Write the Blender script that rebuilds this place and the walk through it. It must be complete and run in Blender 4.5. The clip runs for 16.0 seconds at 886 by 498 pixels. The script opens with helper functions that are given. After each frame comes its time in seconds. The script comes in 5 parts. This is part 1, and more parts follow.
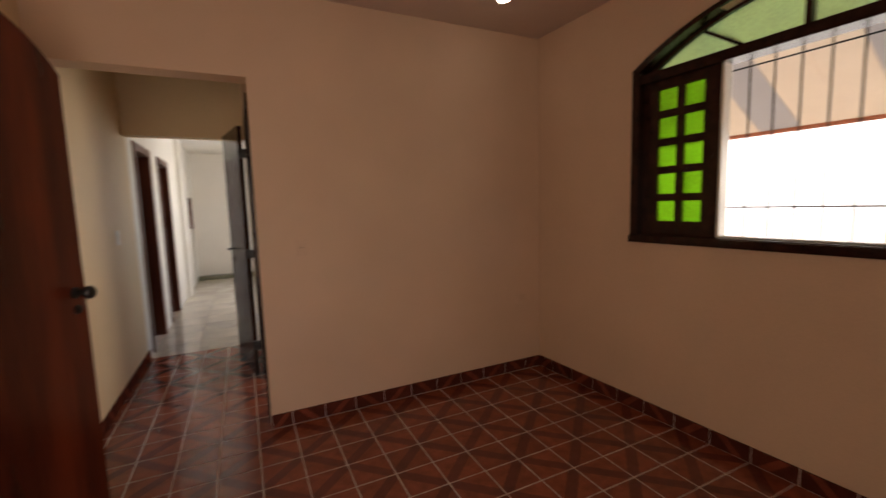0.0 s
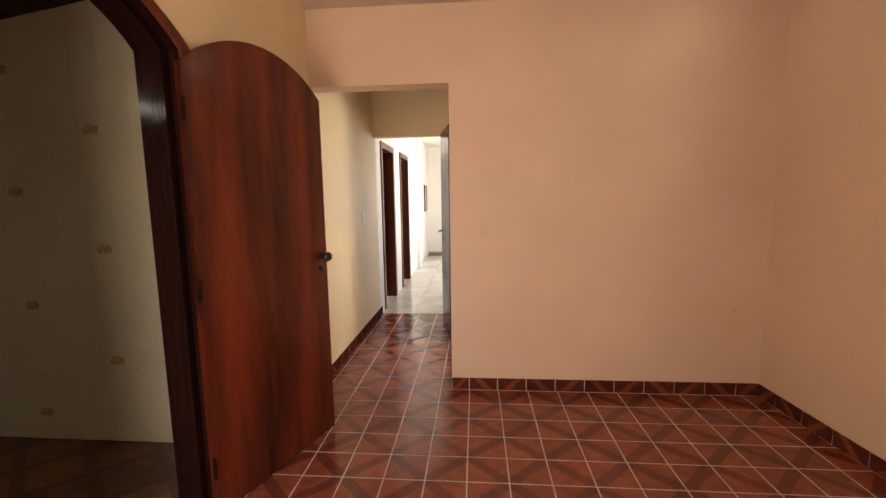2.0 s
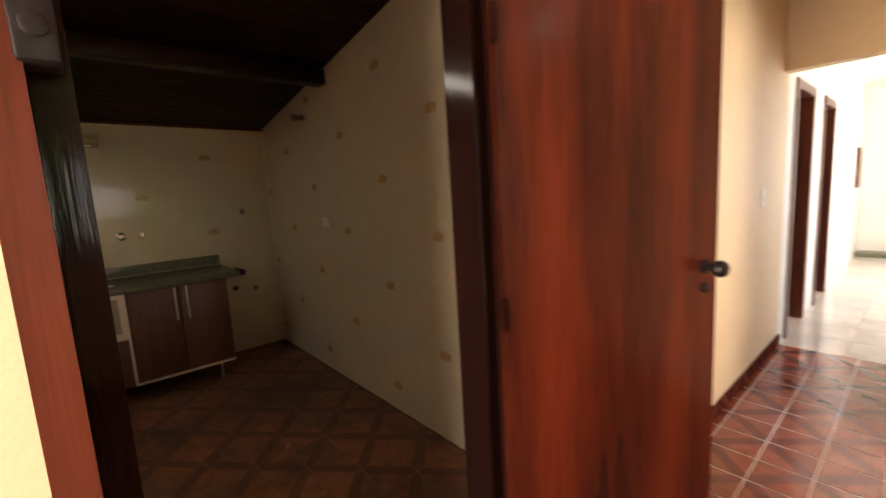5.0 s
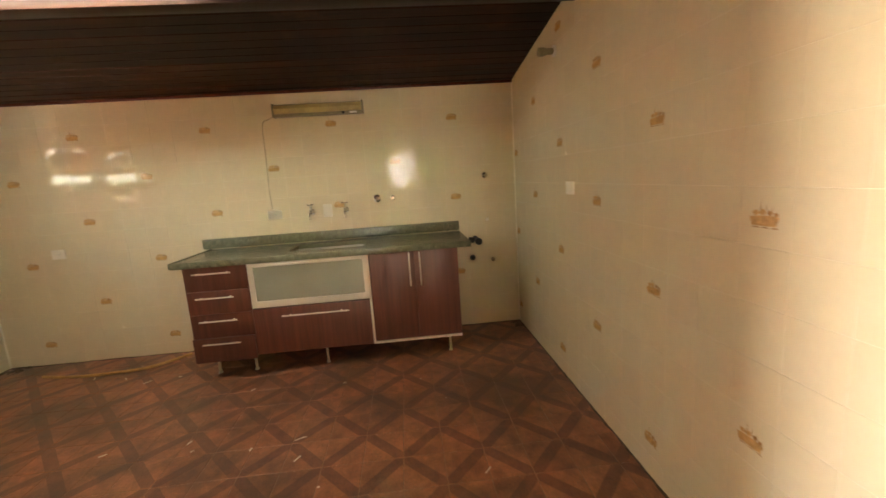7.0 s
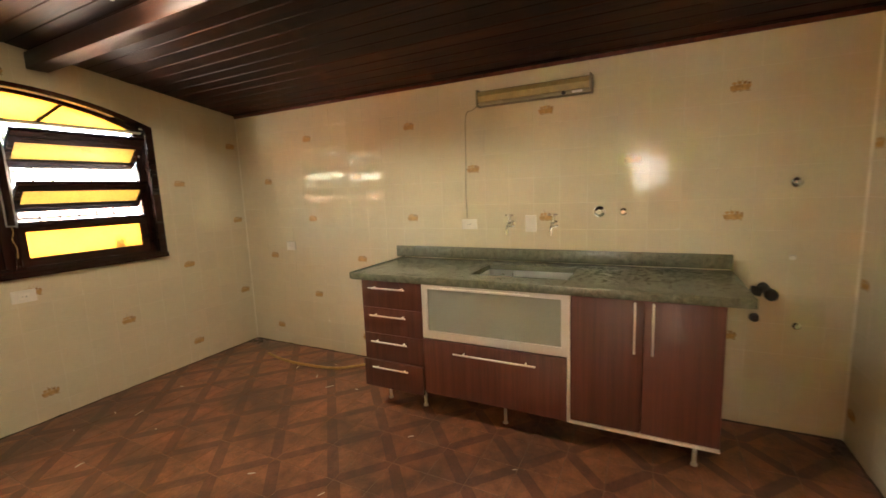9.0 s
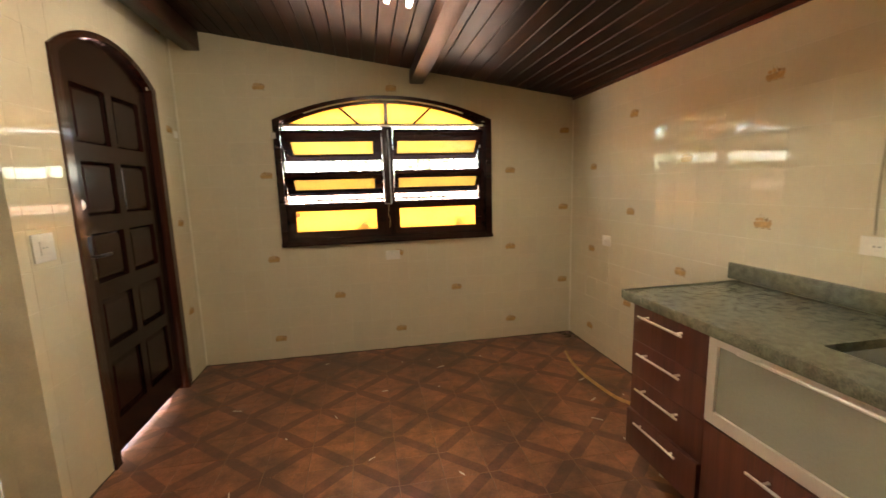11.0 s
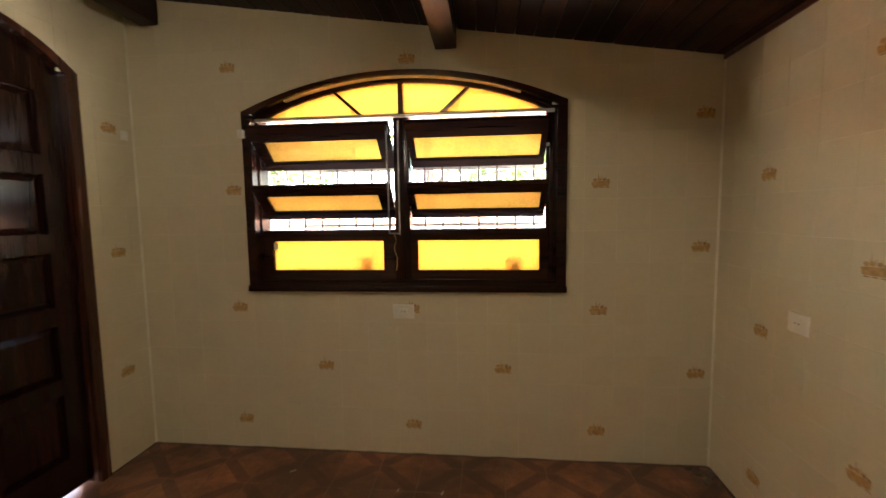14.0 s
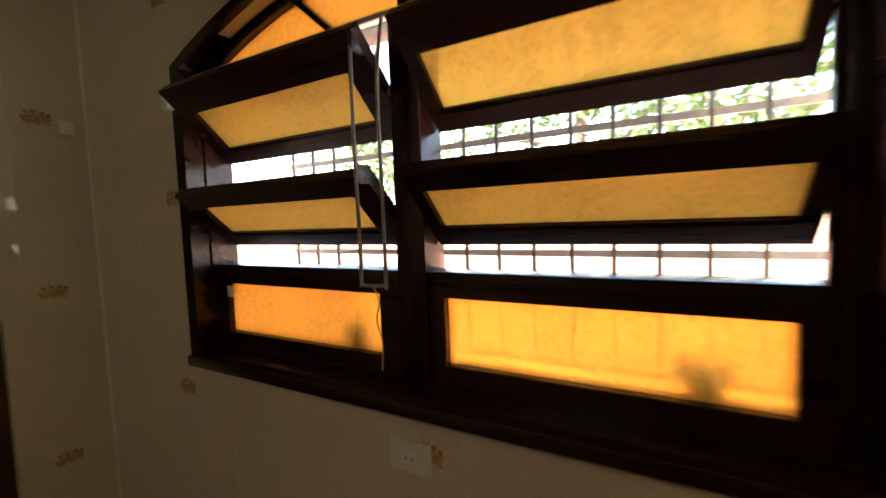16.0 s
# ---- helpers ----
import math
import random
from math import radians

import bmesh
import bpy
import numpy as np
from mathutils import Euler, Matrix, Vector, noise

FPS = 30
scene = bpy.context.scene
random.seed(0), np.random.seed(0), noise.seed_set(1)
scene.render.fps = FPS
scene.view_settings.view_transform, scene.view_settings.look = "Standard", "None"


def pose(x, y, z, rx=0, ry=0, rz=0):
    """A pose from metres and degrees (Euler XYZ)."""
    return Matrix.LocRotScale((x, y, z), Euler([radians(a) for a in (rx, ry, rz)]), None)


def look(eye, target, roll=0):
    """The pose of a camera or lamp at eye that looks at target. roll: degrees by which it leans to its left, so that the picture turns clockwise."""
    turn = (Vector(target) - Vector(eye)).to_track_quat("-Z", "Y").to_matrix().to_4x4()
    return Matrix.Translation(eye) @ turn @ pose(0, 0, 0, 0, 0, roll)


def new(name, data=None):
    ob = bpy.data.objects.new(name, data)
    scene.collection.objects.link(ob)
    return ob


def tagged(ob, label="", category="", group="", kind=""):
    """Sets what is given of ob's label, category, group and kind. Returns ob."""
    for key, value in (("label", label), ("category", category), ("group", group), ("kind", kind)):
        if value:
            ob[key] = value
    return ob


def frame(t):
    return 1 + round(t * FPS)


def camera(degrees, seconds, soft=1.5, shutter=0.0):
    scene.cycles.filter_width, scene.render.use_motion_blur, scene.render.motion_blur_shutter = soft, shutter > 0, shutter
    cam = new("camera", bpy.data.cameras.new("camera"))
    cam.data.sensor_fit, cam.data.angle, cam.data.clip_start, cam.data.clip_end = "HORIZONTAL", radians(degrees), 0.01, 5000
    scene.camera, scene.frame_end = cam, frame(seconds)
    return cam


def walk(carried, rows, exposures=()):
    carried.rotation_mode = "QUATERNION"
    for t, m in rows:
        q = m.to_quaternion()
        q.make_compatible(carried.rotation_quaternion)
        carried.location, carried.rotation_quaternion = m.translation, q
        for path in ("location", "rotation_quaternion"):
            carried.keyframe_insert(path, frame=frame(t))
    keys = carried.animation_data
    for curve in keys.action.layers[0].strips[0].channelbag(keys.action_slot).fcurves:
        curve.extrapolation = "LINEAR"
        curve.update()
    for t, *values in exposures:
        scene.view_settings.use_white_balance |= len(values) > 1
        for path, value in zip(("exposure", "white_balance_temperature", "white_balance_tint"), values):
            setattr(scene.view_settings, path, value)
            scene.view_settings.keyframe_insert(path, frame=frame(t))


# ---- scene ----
cam = camera(93.7, 16.0, shutter=0.5)
EXPOSURES = [(0, 1.75, 6600, 14), (0.5, 1.92, 6600, 13), (1, 2.6, 6600, 13), (1.5, 2.86, 6550, 11), (2, 3.06, 6500, 10), (3.5, 3.18, 6500, 10), (4, 3.14, 6500, 11), (5, 3.68, 6700, 14), (5.3, 3.85, 6700, 14), (7.2, 5.72, 6750, 8), (9, 5.68, 6850, 10), (12.5, 5.2, 7000, 13), (13.5, 5.0, 7000, 13), (14.5, 4.65, 7000, 13), (15, 4.3, 7100, 14), (15.5, 3.98, 7200, 14), (16, 3.7, 7200, 14)]
PATH = [
    (0, (0.565, 0.509, 1.439), (1.427, 2.301, 1.228), -1.7),
    (0.5, (0.62, 0.43, 1.454), (1.142, 2.346, 1.211), -1.4),
    (1, (0.597, 0.373, 1.448), (1.028, 2.313, 1.23), -2.7),
    (1.5, (0.678, 0.364, 1.444), (0.763, 2.349, 1.209), -3.4),
    (2, (0.827, 0.359, 1.458), (0.67, 2.337, 1.207), -0.8),
    (2.5, (0.87, 0.395, 1.456), (0.687, 2.371, 1.207), -1.7),
    (3, (0.795, 0.519, 1.442), (0.582, 2.493, 1.201), -1.8),
    (3.5, (0.722, 0.666, 1.441), (0.526, 2.638, 1.166), -2.9),
    (4, (0.645, 0.897, 1.406), (-0.023, 2.765, 1.148), -4.0),
    (4.5, (0.564, 1.077, 1.417), (-0.687, 2.621, 1.195), -3.5),
    (5, (0.397, 1.155, 1.416), (-1.114, 2.438, 1.148), -3.4),
    (5.2, (0.283, 1.198, 1.407), (-1.295, 2.401, 1.159), -3.7),
    (7.3, (-0.372, 1.631, 1.347), (-2.351, 1.692, 1.059), -3.6),
    (7.5, (-0.472, 1.644, 1.343), (-2.459, 1.689, 1.12), -2.9),
    (8, (-0.672, 1.59, 1.357), (-2.654, 1.539, 1.096), -3.5),
    (8.5, (-0.972, 1.623, 1.355), (-2.872, 1.06, 1.087), -3.3),
    (9, (-1.169, 1.643, 1.384), (-2.935, 0.748, 1.103), -2.3),
    (9.5, (-1.36, 1.606, 1.358), (-3.039, 0.543, 1.13), -3.5),
    (10, (-1.522, 1.647, 1.397), (-2.846, 0.159, 1.216), -3.6),
    (10.2, (-1.619, 1.693, 1.408), (-2.701, 0.029, 1.162), -2.5),
    (12.3, (-2.425, 1.432, 1.399), (-2.462, -0.549, 1.132), -1.9),
    (12.5, (-2.42, 1.294, 1.43), (-2.486, -0.693, 1.22), -2.1),
    (13, (-2.536, 1.024, 1.421), (-2.551, -0.97, 1.261), -3.6),
    (13.5, (-2.629, 0.729, 1.417), (-2.493, -1.255, 1.208), -1.5),
    (14, (-2.693, 0.404, 1.378), (-2.494, -1.578, 1.203), -0.8),
    (14.5, (-2.71, 0.071, 1.396), (-2.501, -1.913, 1.261), -2.9),
    (15, (-2.83, -0.304, 1.418), (-2.342, -2.239, 1.289), -1.5),
    (15.5, (-2.857, -0.673, 1.396), (-2.181, -2.552, 1.279), -0.6),
    (16, (-2.809, -1.021, 1.413), (-1.835, -2.762, 1.273), -2.0),
]
walk(cam, [(t, look(eye, target, roll)) for t, eye, target, roll in PATH], EXPOSURES)

def light_setup():
    w = bpy.data.worlds.new("sky")
    scene.world = w
    w.use_nodes = True
    nt = w.node_tree
    sky = nt.nodes.new("ShaderNodeTexSky")
    sky.sky_type, sky.sun_disc = "NISHITA", False
    sky.sun_elevation, sky.sun_rotation = radians(50), radians(-40)
    bg = nt.nodes["Background"]
    bg.inputs["Strength"].default_value = 0.15
    nt.links.new(sky.outputs["Color"], bg.inputs["Color"])
    sun = new("sun", bpy.data.lights.new("sun", "SUN"))
    sun.data.energy, sun.data.angle, sun.data.color = 5.0, radians(0.5), (1.0, 0.94, 0.85)
    sun.matrix_basis = look((-4.1, 4.9, 7.6), (0, 0, 0))


light_setup()


def area_lamp(name, eye, target, w, h, power, color):
    lamp = new(name, bpy.data.lights.new(name, "AREA"))
    lamp.data.shape, lamp.data.size, lamp.data.size_y = "RECTANGLE", w, h
    lamp.data.energy, lamp.data.color = power, color
    lamp.matrix_basis = look(eye, target)
    return lamp


# area lamps added in place of daylight, at openings assumed outside the view
area_lamp("hall_fill", (1.58, 8.2, 1.5), (0, 8.2, 1.3), 2.4, 1.8, 5.0, (1.0, 0.97, 0.93))
area_lamp("living_fill", (0.17, -0.08, 1.06), (0.5, 3, 1.1), 0.82, 1.95, 6.0, (1.0, 0.83, 0.66))
area_lamp("side_room_daylight", (2.86, 4.4, 1.55), (0.6, 4.2, 0.6), 1.0, 1.0, 5.0, (1.0, 0.93, 0.82))

# ---------------------------------------------------------------- materials


def material(name, color, rough=0.5, metal=0.0, var=0.08, scale=6.0, fine=60.0, bump=0.05, piece=0.0, stretch=(1, 1, 1), coat=0.0, dark=None, spec=0.5, grain=0.35, rvar=1.0):
    """A surface with large and fine variation of colour and roughness, and a fine relief."""
    m = bpy.data.materials.new(name)
    m.use_nodes = True
    nt = m.node_tree
    N, L = nt.nodes, nt.links
    b = N["Principled BSDF"]
    tc = N.new("ShaderNodeTexCoord")
    mp = N.new("ShaderNodeMapping")
    mp.inputs["Scale"].default_value = stretch
    L.new(tc.outputs["Object"], mp.inputs["Vector"])
    n1, n2 = N.new("ShaderNodeTexNoise"), N.new("ShaderNodeTexNoise")
    n1.inputs["Scale"].default_value, n1.inputs["Detail"].default_value = scale, 4
    n2.inputs["Scale"].default_value, n2.inputs["Detail"].default_value = fine, 6
    info = N.new("ShaderNodeObjectInfo")
    off = N.new("ShaderNodeVectorMath")
    off.operation = "MULTIPLY_ADD"
    off.inputs[1].default_value = (1, 1, 1)
    L.new(mp.outputs["Vector"], off.inputs[0])
    sc = N.new("ShaderNodeVectorMath")
    sc.operation = "SCALE"
    sc.inputs[0].default_value = (7.3, 3.1, 5.7)
    L.new(info.outputs["Random"], sc.inputs["Scale"])
    L.new(sc.outputs["Vector"], off.inputs[2])
    for n in (n1, n2):
        L.new(off.outputs["Vector"], n.inputs["Vector"])
    mix = N.new("ShaderNodeMix")
    mix.data_type = "RGBA"
    lo = dark or tuple(c * (1 - 2.2 * var) for c in color)
    hi = tuple(min(1, c * (1 + var)) for c in color)
    mix.inputs["A"].default_value, mix.inputs["B"].default_value = (*lo, 1), (*hi, 1)
    add = N.new("ShaderNodeMath")
    add.operation = "MULTIPLY_ADD"
    add.inputs[1].default_value, add.inputs[2].default_value = grain, 0.0
    L.new(n2.outputs["Fac"], add.inputs[0])
    add2 = N.new("ShaderNodeMath")
    add2.operation = "MULTIPLY_ADD"
    add2.inputs[1].default_value = 1 - grain
    L.new(n1.outputs["Fac"], add2.inputs[0])
    L.new(add.outputs[0], add2.inputs[2])
    ramp = N.new("ShaderNodeMapRange")
    ramp.inputs["From Min"].default_value, ramp.inputs["From Max"].default_value = 0.32, 0.66
    L.new(add2.outputs[0], ramp.inputs["Value"])
    L.new(ramp.outputs["Result"], mix.inputs["Factor"])
    out = mix.outputs["Result"]
    if piece:
        hsv = N.new("ShaderNodeHueSaturation")
        mr = N.new("ShaderNodeMapRange")
        mr.inputs["To Min"].default_value, mr.inputs["To Max"].default_value = 1 - piece, 1 + piece
        L.new(info.outputs["Random"], mr.inputs["Value"])
        L.new(mr.outputs["Result"], hsv.inputs["Value"])
        L.new(out, hsv.inputs["Color"])
        out = hsv.outputs["Color"]
    L.new(out, b.inputs["Base Color"])
    rr = N.new("ShaderNodeMapRange")
    rr.inputs["To Min"].default_value, rr.inputs["To Max"].default_value = max(0.006, rough * (1 - 0.25 * rvar)), min(1, rough * (1 + 0.3 * rvar))
    L.new(n1.outputs["Fac"], rr.inputs["Value"])
    L.new(rr.outputs["Result"], b.inputs["Roughness"])
    b.inputs["Metallic"].default_value = metal
    b.inputs["Specular IOR Level"].default_value = spec
    b.inputs["Coat Weight"].default_value = coat
    b.inputs["Coat Roughness"].default_value = 0.12
    if bump:
        bp = N.new("ShaderNodeBump")
        bp.inputs["Strength"].default_value, bp.inputs["Distance"].default_value = bump, 0.01
        L.new(n2.outputs["Fac"], bp.inputs["Height"])
        L.new(bp.outputs["Normal"], b.inputs["Normal"])
    return m


def glass_sheet(name, color, clear=0.0, scale=90):
    """Thin coloured cathedral glass that scatters the daylight, with a rippled gloss."""
    m = bpy.data.materials.new(name)
    m.use_nodes = True
    nt = m.node_tree
    N, L = nt.nodes, nt.links
    N.remove(N["Principled BSDF"])
    out = N["Material Output"]
    tc = N.new("ShaderNodeTexCoord")
    n = N.new("ShaderNodeTexNoise")
    n.inputs["Scale"].default_value, n.inputs["Detail"].default_value = scale, 3
    L.new(tc.outputs["Object"], n.inputs["Vector"])
    bp = N.new("ShaderNodeBump")
    bp.inputs["Strength"].default_value, bp.inputs["Distance"].default_value = 0.5, 0.01
    L.new(n.outputs["Fac"], bp.inputs["Height"])
    mix = N.new("ShaderNodeMix")
    mix.data_type = "RGBA"
    mix.inputs["A"].default_value = (*[c * 0.7 for c in color], 1)
    mix.inputs["B"].default_value = (*color, 1)
    big = N.new("ShaderNodeTexNoise")
    big.inputs["Scale"].default_value = 7
    L.new(tc.outputs["Object"], big.inputs["Vector"])
    cells = N.new("ShaderNodeTexVoronoi")
    cells.feature, cells.inputs["Scale"].default_value = "SMOOTH_F1", 75
    L.new(tc.outputs["Object"], cells.inputs["Vector"])
    both = N.new("ShaderNodeMath")
    both.operation = "MULTIPLY_ADD"
    both.inputs[1].default_value = 0.9
    L.new(cells.outputs["Distance"], both.inputs[0])
    L.new(big.outputs["Fac"], both.inputs[2])
    L.new(both.outputs[0], mix.inputs["Factor"])
    tl, tr, gl = N.new("ShaderNodeBsdfTranslucent"), N.new("ShaderNodeBsdfRefraction"), N.new("ShaderNodeBsdfGlossy")
    tr.inputs["IOR"].default_value, tr.inputs["Roughness"].default_value = 1.02, 0.42
    gl.inputs["Roughness"].default_value = 0.15
    for s in (tl, tr):
        L.new(mix.outputs["Result"], s.inputs["Color"])
    L.new(bp.outputs["Normal"], gl.inputs["Normal"])
    m1, m2, fr = N.new("ShaderNodeMixShader"), N.new("ShaderNodeMixShader"), N.new("ShaderNodeFresnel")
    m1.inputs[0].default_value = clear
    L.new(tl.outputs[0], m1.inputs[1])
    L.new(tr.outputs[0], m1.inputs[2])
    L.new(fr.outputs[0], m2.inputs[0])
    L.new(m1.outputs[0], m2.inputs[1])
    L.new(gl.outputs[0], m2.inputs[2])
    L.new(m2.outputs[0], out.inputs["Surface"])
    return m


def cloth(name, color):
    """Thin woven cloth: half of the light that it scatters comes through."""
    m = material(name, color, 0.8, 0, 0.08, 3, 90, 0.08)
    N, L = m.node_tree.nodes, m.node_tree.links
    tl, mx = N.new("ShaderNodeBsdfTranslucent"), N.new("ShaderNodeMixShader")
    tl.inputs["Color"].default_value = (*color, 1)
    L.new(N["Principled BSDF"].outputs[0], mx.inputs[1])
    L.new(tl.outputs[0], mx.inputs[2])
    L.new(mx.outputs[0], N["Material Output"].inputs["Surface"])
    return m


def glow(name, color, strength):
    m = bpy.data.materials.new(name)
    m.use_nodes = True
    b = m.node_tree.nodes["Principled BSDF"]
    b.inputs["Base Color"].default_value = (0.8, 0.8, 0.8, 1)
    b.inputs["Emission Color"].default_value, b.inputs["Emission Strength"].default_value = (*color, 1), strength
    return m


def striated(name, c1, c2, rough, axis, width, coat=0.0, spec=0.5, bump=0.08, rvar=1.0):
    """Varnished wood with grain along an axis (0 x, 1 y, 2 z)."""
    st = [1 / width] * 3
    st[axis] = 0.9
    return material(name, c1, rough, 0, 0.3, 1.0, 7.0, bump, 0.12, tuple(st), coat, c2, spec, rvar=rvar)


def uneven(m, amount):
    """Boards of one mesh differ in how dark they have been stained."""
    N, L = m.node_tree.nodes, m.node_tree.links
    base = N["Principled BSDF"].inputs["Base Color"]
    old = base.links[0].from_socket
    geo, mr, hsv = N.new("ShaderNodeNewGeometry"), N.new("ShaderNodeMapRange"), N.new("ShaderNodeHueSaturation")
    mr.inputs["To Min"].default_value, mr.inputs["To Max"].default_value = 1 - amount, 1 + amount * 0.6
    L.new(geo.outputs["Random Per Island"], mr.inputs["Value"])
    L.new(mr.outputs["Result"], hsv.inputs["Value"])
    L.new(old, hsv.inputs["Color"])
    L.new(hsv.outputs["Color"], base)


def dusty(m, color, low, high, most, scale=1.6):
    """Dust and trodden dirt in patches that run on from piece to piece."""
    N, L = m.node_tree.nodes, m.node_tree.links
    b = N["Principled BSDF"]
    old = b.inputs["Base Color"].links[0].from_socket
    geo, n, mr, mx = N.new("ShaderNodeNewGeometry"), N.new("ShaderNodeTexNoise"), N.new("ShaderNodeMapRange"), N.new("ShaderNodeMix")
    n.inputs["Scale"].default_value, n.inputs["Detail"].default_value, n.inputs["Roughness"].default_value = scale, 8, 0.65
    L.new(geo.outputs["Position"], n.inputs["Vector"])
    mr.inputs["From Min"].default_value, mr.inputs["From Max"].default_value, mr.inputs["To Max"].default_value = low, high, most
    L.new(n.outputs["Fac"], mr.inputs["Value"])
    mx.data_type = "RGBA"
    mx.inputs["B"].default_value = (*color, 1)
    L.new(mr.outputs["Result"], mx.inputs["Factor"])
    L.new(old, mx.inputs["A"])
    L.new(mx.outputs["Result"], b.inputs["Base Color"])


PINK = material("peach_wall_paint", (0.66, 0.474, 0.336), 0.62, 0, 0.05, 1.3, 140, 0.05, spec=0.25)
CREAMW = material("cream_wall_paint", (0.78, 0.61, 0.37), 0.6, 0, 0.06, 1.1, 140, 0.05, spec=0.25)
WHITEW = material("white_wall_paint", (0.80, 0.77, 0.70), 0.6, 0, 0.04, 1.2, 140, 0.04)
CEIL = material("ceiling_plaster", (0.60, 0.46, 0.38), 0.85, 0, 0.06, 1.5, 90, 0.08)
GROUT = material("pale_floor_grout", (0.64, 0.52, 0.44), 0.85, 0, 0.15, 9, 200, 0.1)
GROUTD = material("dirty_floor_grout", (0.24, 0.155, 0.105), 0.9, 0, 0.2, 7, 200, 0.1)
TERRA = material("terracotta_glaze", (0.275, 0.074, 0.040), 0.14, 0, 0.16, 16, 120, 0.06, 0.12, spec=0.55)
TERRAD = material("dark_terracotta_glaze", (0.155, 0.042, 0.028), 0.14, 0, 0.14, 16, 120, 0.06, 0.12, spec=0.55)
TERRAX = material("brown_terracotta_glaze", (0.085, 0.022, 0.015), 0.6, 0, 0.14, 16, 120, 0.06, 0.12, spec=0.0)
TERRAB = material("baseboard_terracotta", (0.19, 0.048, 0.028), 0.6, 0, 0.14, 16, 120, 0.06, 0.12, spec=0.0)
KTERRA = material("worn_terracotta", (0.33, 0.135, 0.068), 0.34, 0, 0.22, 12, 90, 0.1, 0.12)
KTERRAD = material("worn_dark_terracotta", (0.185, 0.076, 0.045), 0.36, 0, 0.2, 12, 90, 0.1, 0.12)
for m in (KTERRA, KTERRAD):
    dusty(m, (0.075, 0.042, 0.028), 0.46, 0.60, 0.75)
    dusty(m, (0.30, 0.21, 0.15), 0.60, 0.78, 0.55, 2.3)
CREAM = material("cream_glazed_tile", (0.68, 0.605, 0.42), 0.012, 0, 0.02, 5, 40, 0.006, 0.008, spec=0.165, rvar=0.4)
TGROUT = material("wall_tile_grout", (0.80, 0.74, 0.58), 0.8, 0, 0.08, 8, 150, 0.05)
DECO = material("orange_tile_print", (0.60, 0.37, 0.15), 0.14, 0, 0.2, 60, 200, 0.0)
DECOB = material("brown_tile_print", (0.44, 0.26, 0.11), 0.14, 0, 0.2, 60, 200, 0.0)
DOORW = material("red_varnished_door", (0.106, 0.0170, 0.0064), 0.26, 0, 0.3, 1.0, 7.0, 0.01, 0.05, (6.5, 6.5, 0.7), 0.05, (0.028, 0.0062, 0.0034), grain=0.16, rvar=0.2, spec=0.4)
FRAMEW = striated("dark_varnished_frame", (0.024, 0.0072, 0.0048), (0.009, 0.0034, 0.0026), 0.22, 2, 0.05, 0.0, 0.3, 0.02, 0.3)
# near-black stands in for shade on the red-brown doorway reveal
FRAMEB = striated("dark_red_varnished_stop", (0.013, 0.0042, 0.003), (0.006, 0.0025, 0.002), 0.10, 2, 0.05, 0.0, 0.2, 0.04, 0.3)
JAMBD = striated("dark_brown_jamb", (0.06, 0.018, 0.009), (0.026, 0.0085, 0.005), 0.25, 2, 0.05, 0.2)
FRAMEH = striated("dark_varnished_rail", (0.026, 0.0085, 0.0055), (0.010, 0.004, 0.003), 0.25, 0, 0.05, 0.0, 0.3, 0.02, 0.3)
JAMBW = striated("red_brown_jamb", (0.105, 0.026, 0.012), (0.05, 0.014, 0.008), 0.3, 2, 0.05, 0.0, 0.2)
BOARD = striated("ceiling_board_wood", (0.038, 0.0122, 0.0056), (0.005, 0.0022, 0.0018), 0.4, 1, 0.07, 0.0, 0.10, 0.03, 0.4)
dusty(BOARD, (0.11, 0.047, 0.019), 0.56, 0.78, 0.7, 3.0)
uneven(BOARD, 0.45)
BEAMW = striated("ceiling_beam_wood", (0.042, 0.0155, 0.009), (0.014, 0.006, 0.0042), 0.4, 1, 0.06, 0.0, 0.15)
LAMIN = striated("mahogany_laminate", (0.112, 0.036, 0.021), (0.078, 0.024, 0.014), 0.40, 2, 0.03, 0.0, 0.6, 0.005, 0.1)
ALU = material("brushed_aluminium", (0.75, 0.71, 0.62), 0.3, 0.35, 0.04, 5, 160, 0.02)
CHROME = material("chrome", (0.75, 0.74, 0.72), 0.09, 1.0, 0.04, 9, 100, 0.0)
STEEL = material("stainless_steel", (0.72, 0.71, 0.66), 0.3, 0.8, 0.06, 9, 150, 0.02)
GRANITE = material("green_granite", (0.185, 0.180, 0.118), 0.22, 0, 0.3, 34, 260, 0.02, dark=(0.060, 0.064, 0.042), grain=0.6)
BLACK = material("black_iron", (0.016, 0.014, 0.013), 0.4, 0.3, 0.2, 20, 120, 0.1)
RUBBER = material("black_rubber", (0.014, 0.013, 0.012), 0.5, 0, 0.2, 20, 120, 0.1)
PLASTIC = material("ivory_plastic", (0.82, 0.78, 0.68), 0.35, 0, 0.05, 12, 90, 0.01)
LAMPY = material("yellowed_lamp_cover", (0.46, 0.36, 0.15), 0.35, 0, 0.14, 6, 60, 0.02)
LAMPM = material("grey_lamp_metal", (0.30, 0.265, 0.17), 0.4, 0.5, 0.12, 8, 90, 0.03)
FROST = material("frosted_green_glass", (0.34, 0.35, 0.27), 0.22, 0, 0.05, 3, 120, 0.02, coat=0.5)
HOSEG = material("aged_cable_sheath", (0.36, 0.31, 0.20), 0.5, 0, 0.12, 14, 60, 0.03)
HOSE = material("yellow_hose", (0.52, 0.33, 0.12), 0.45, 0, 0.15, 14, 60, 0.03)
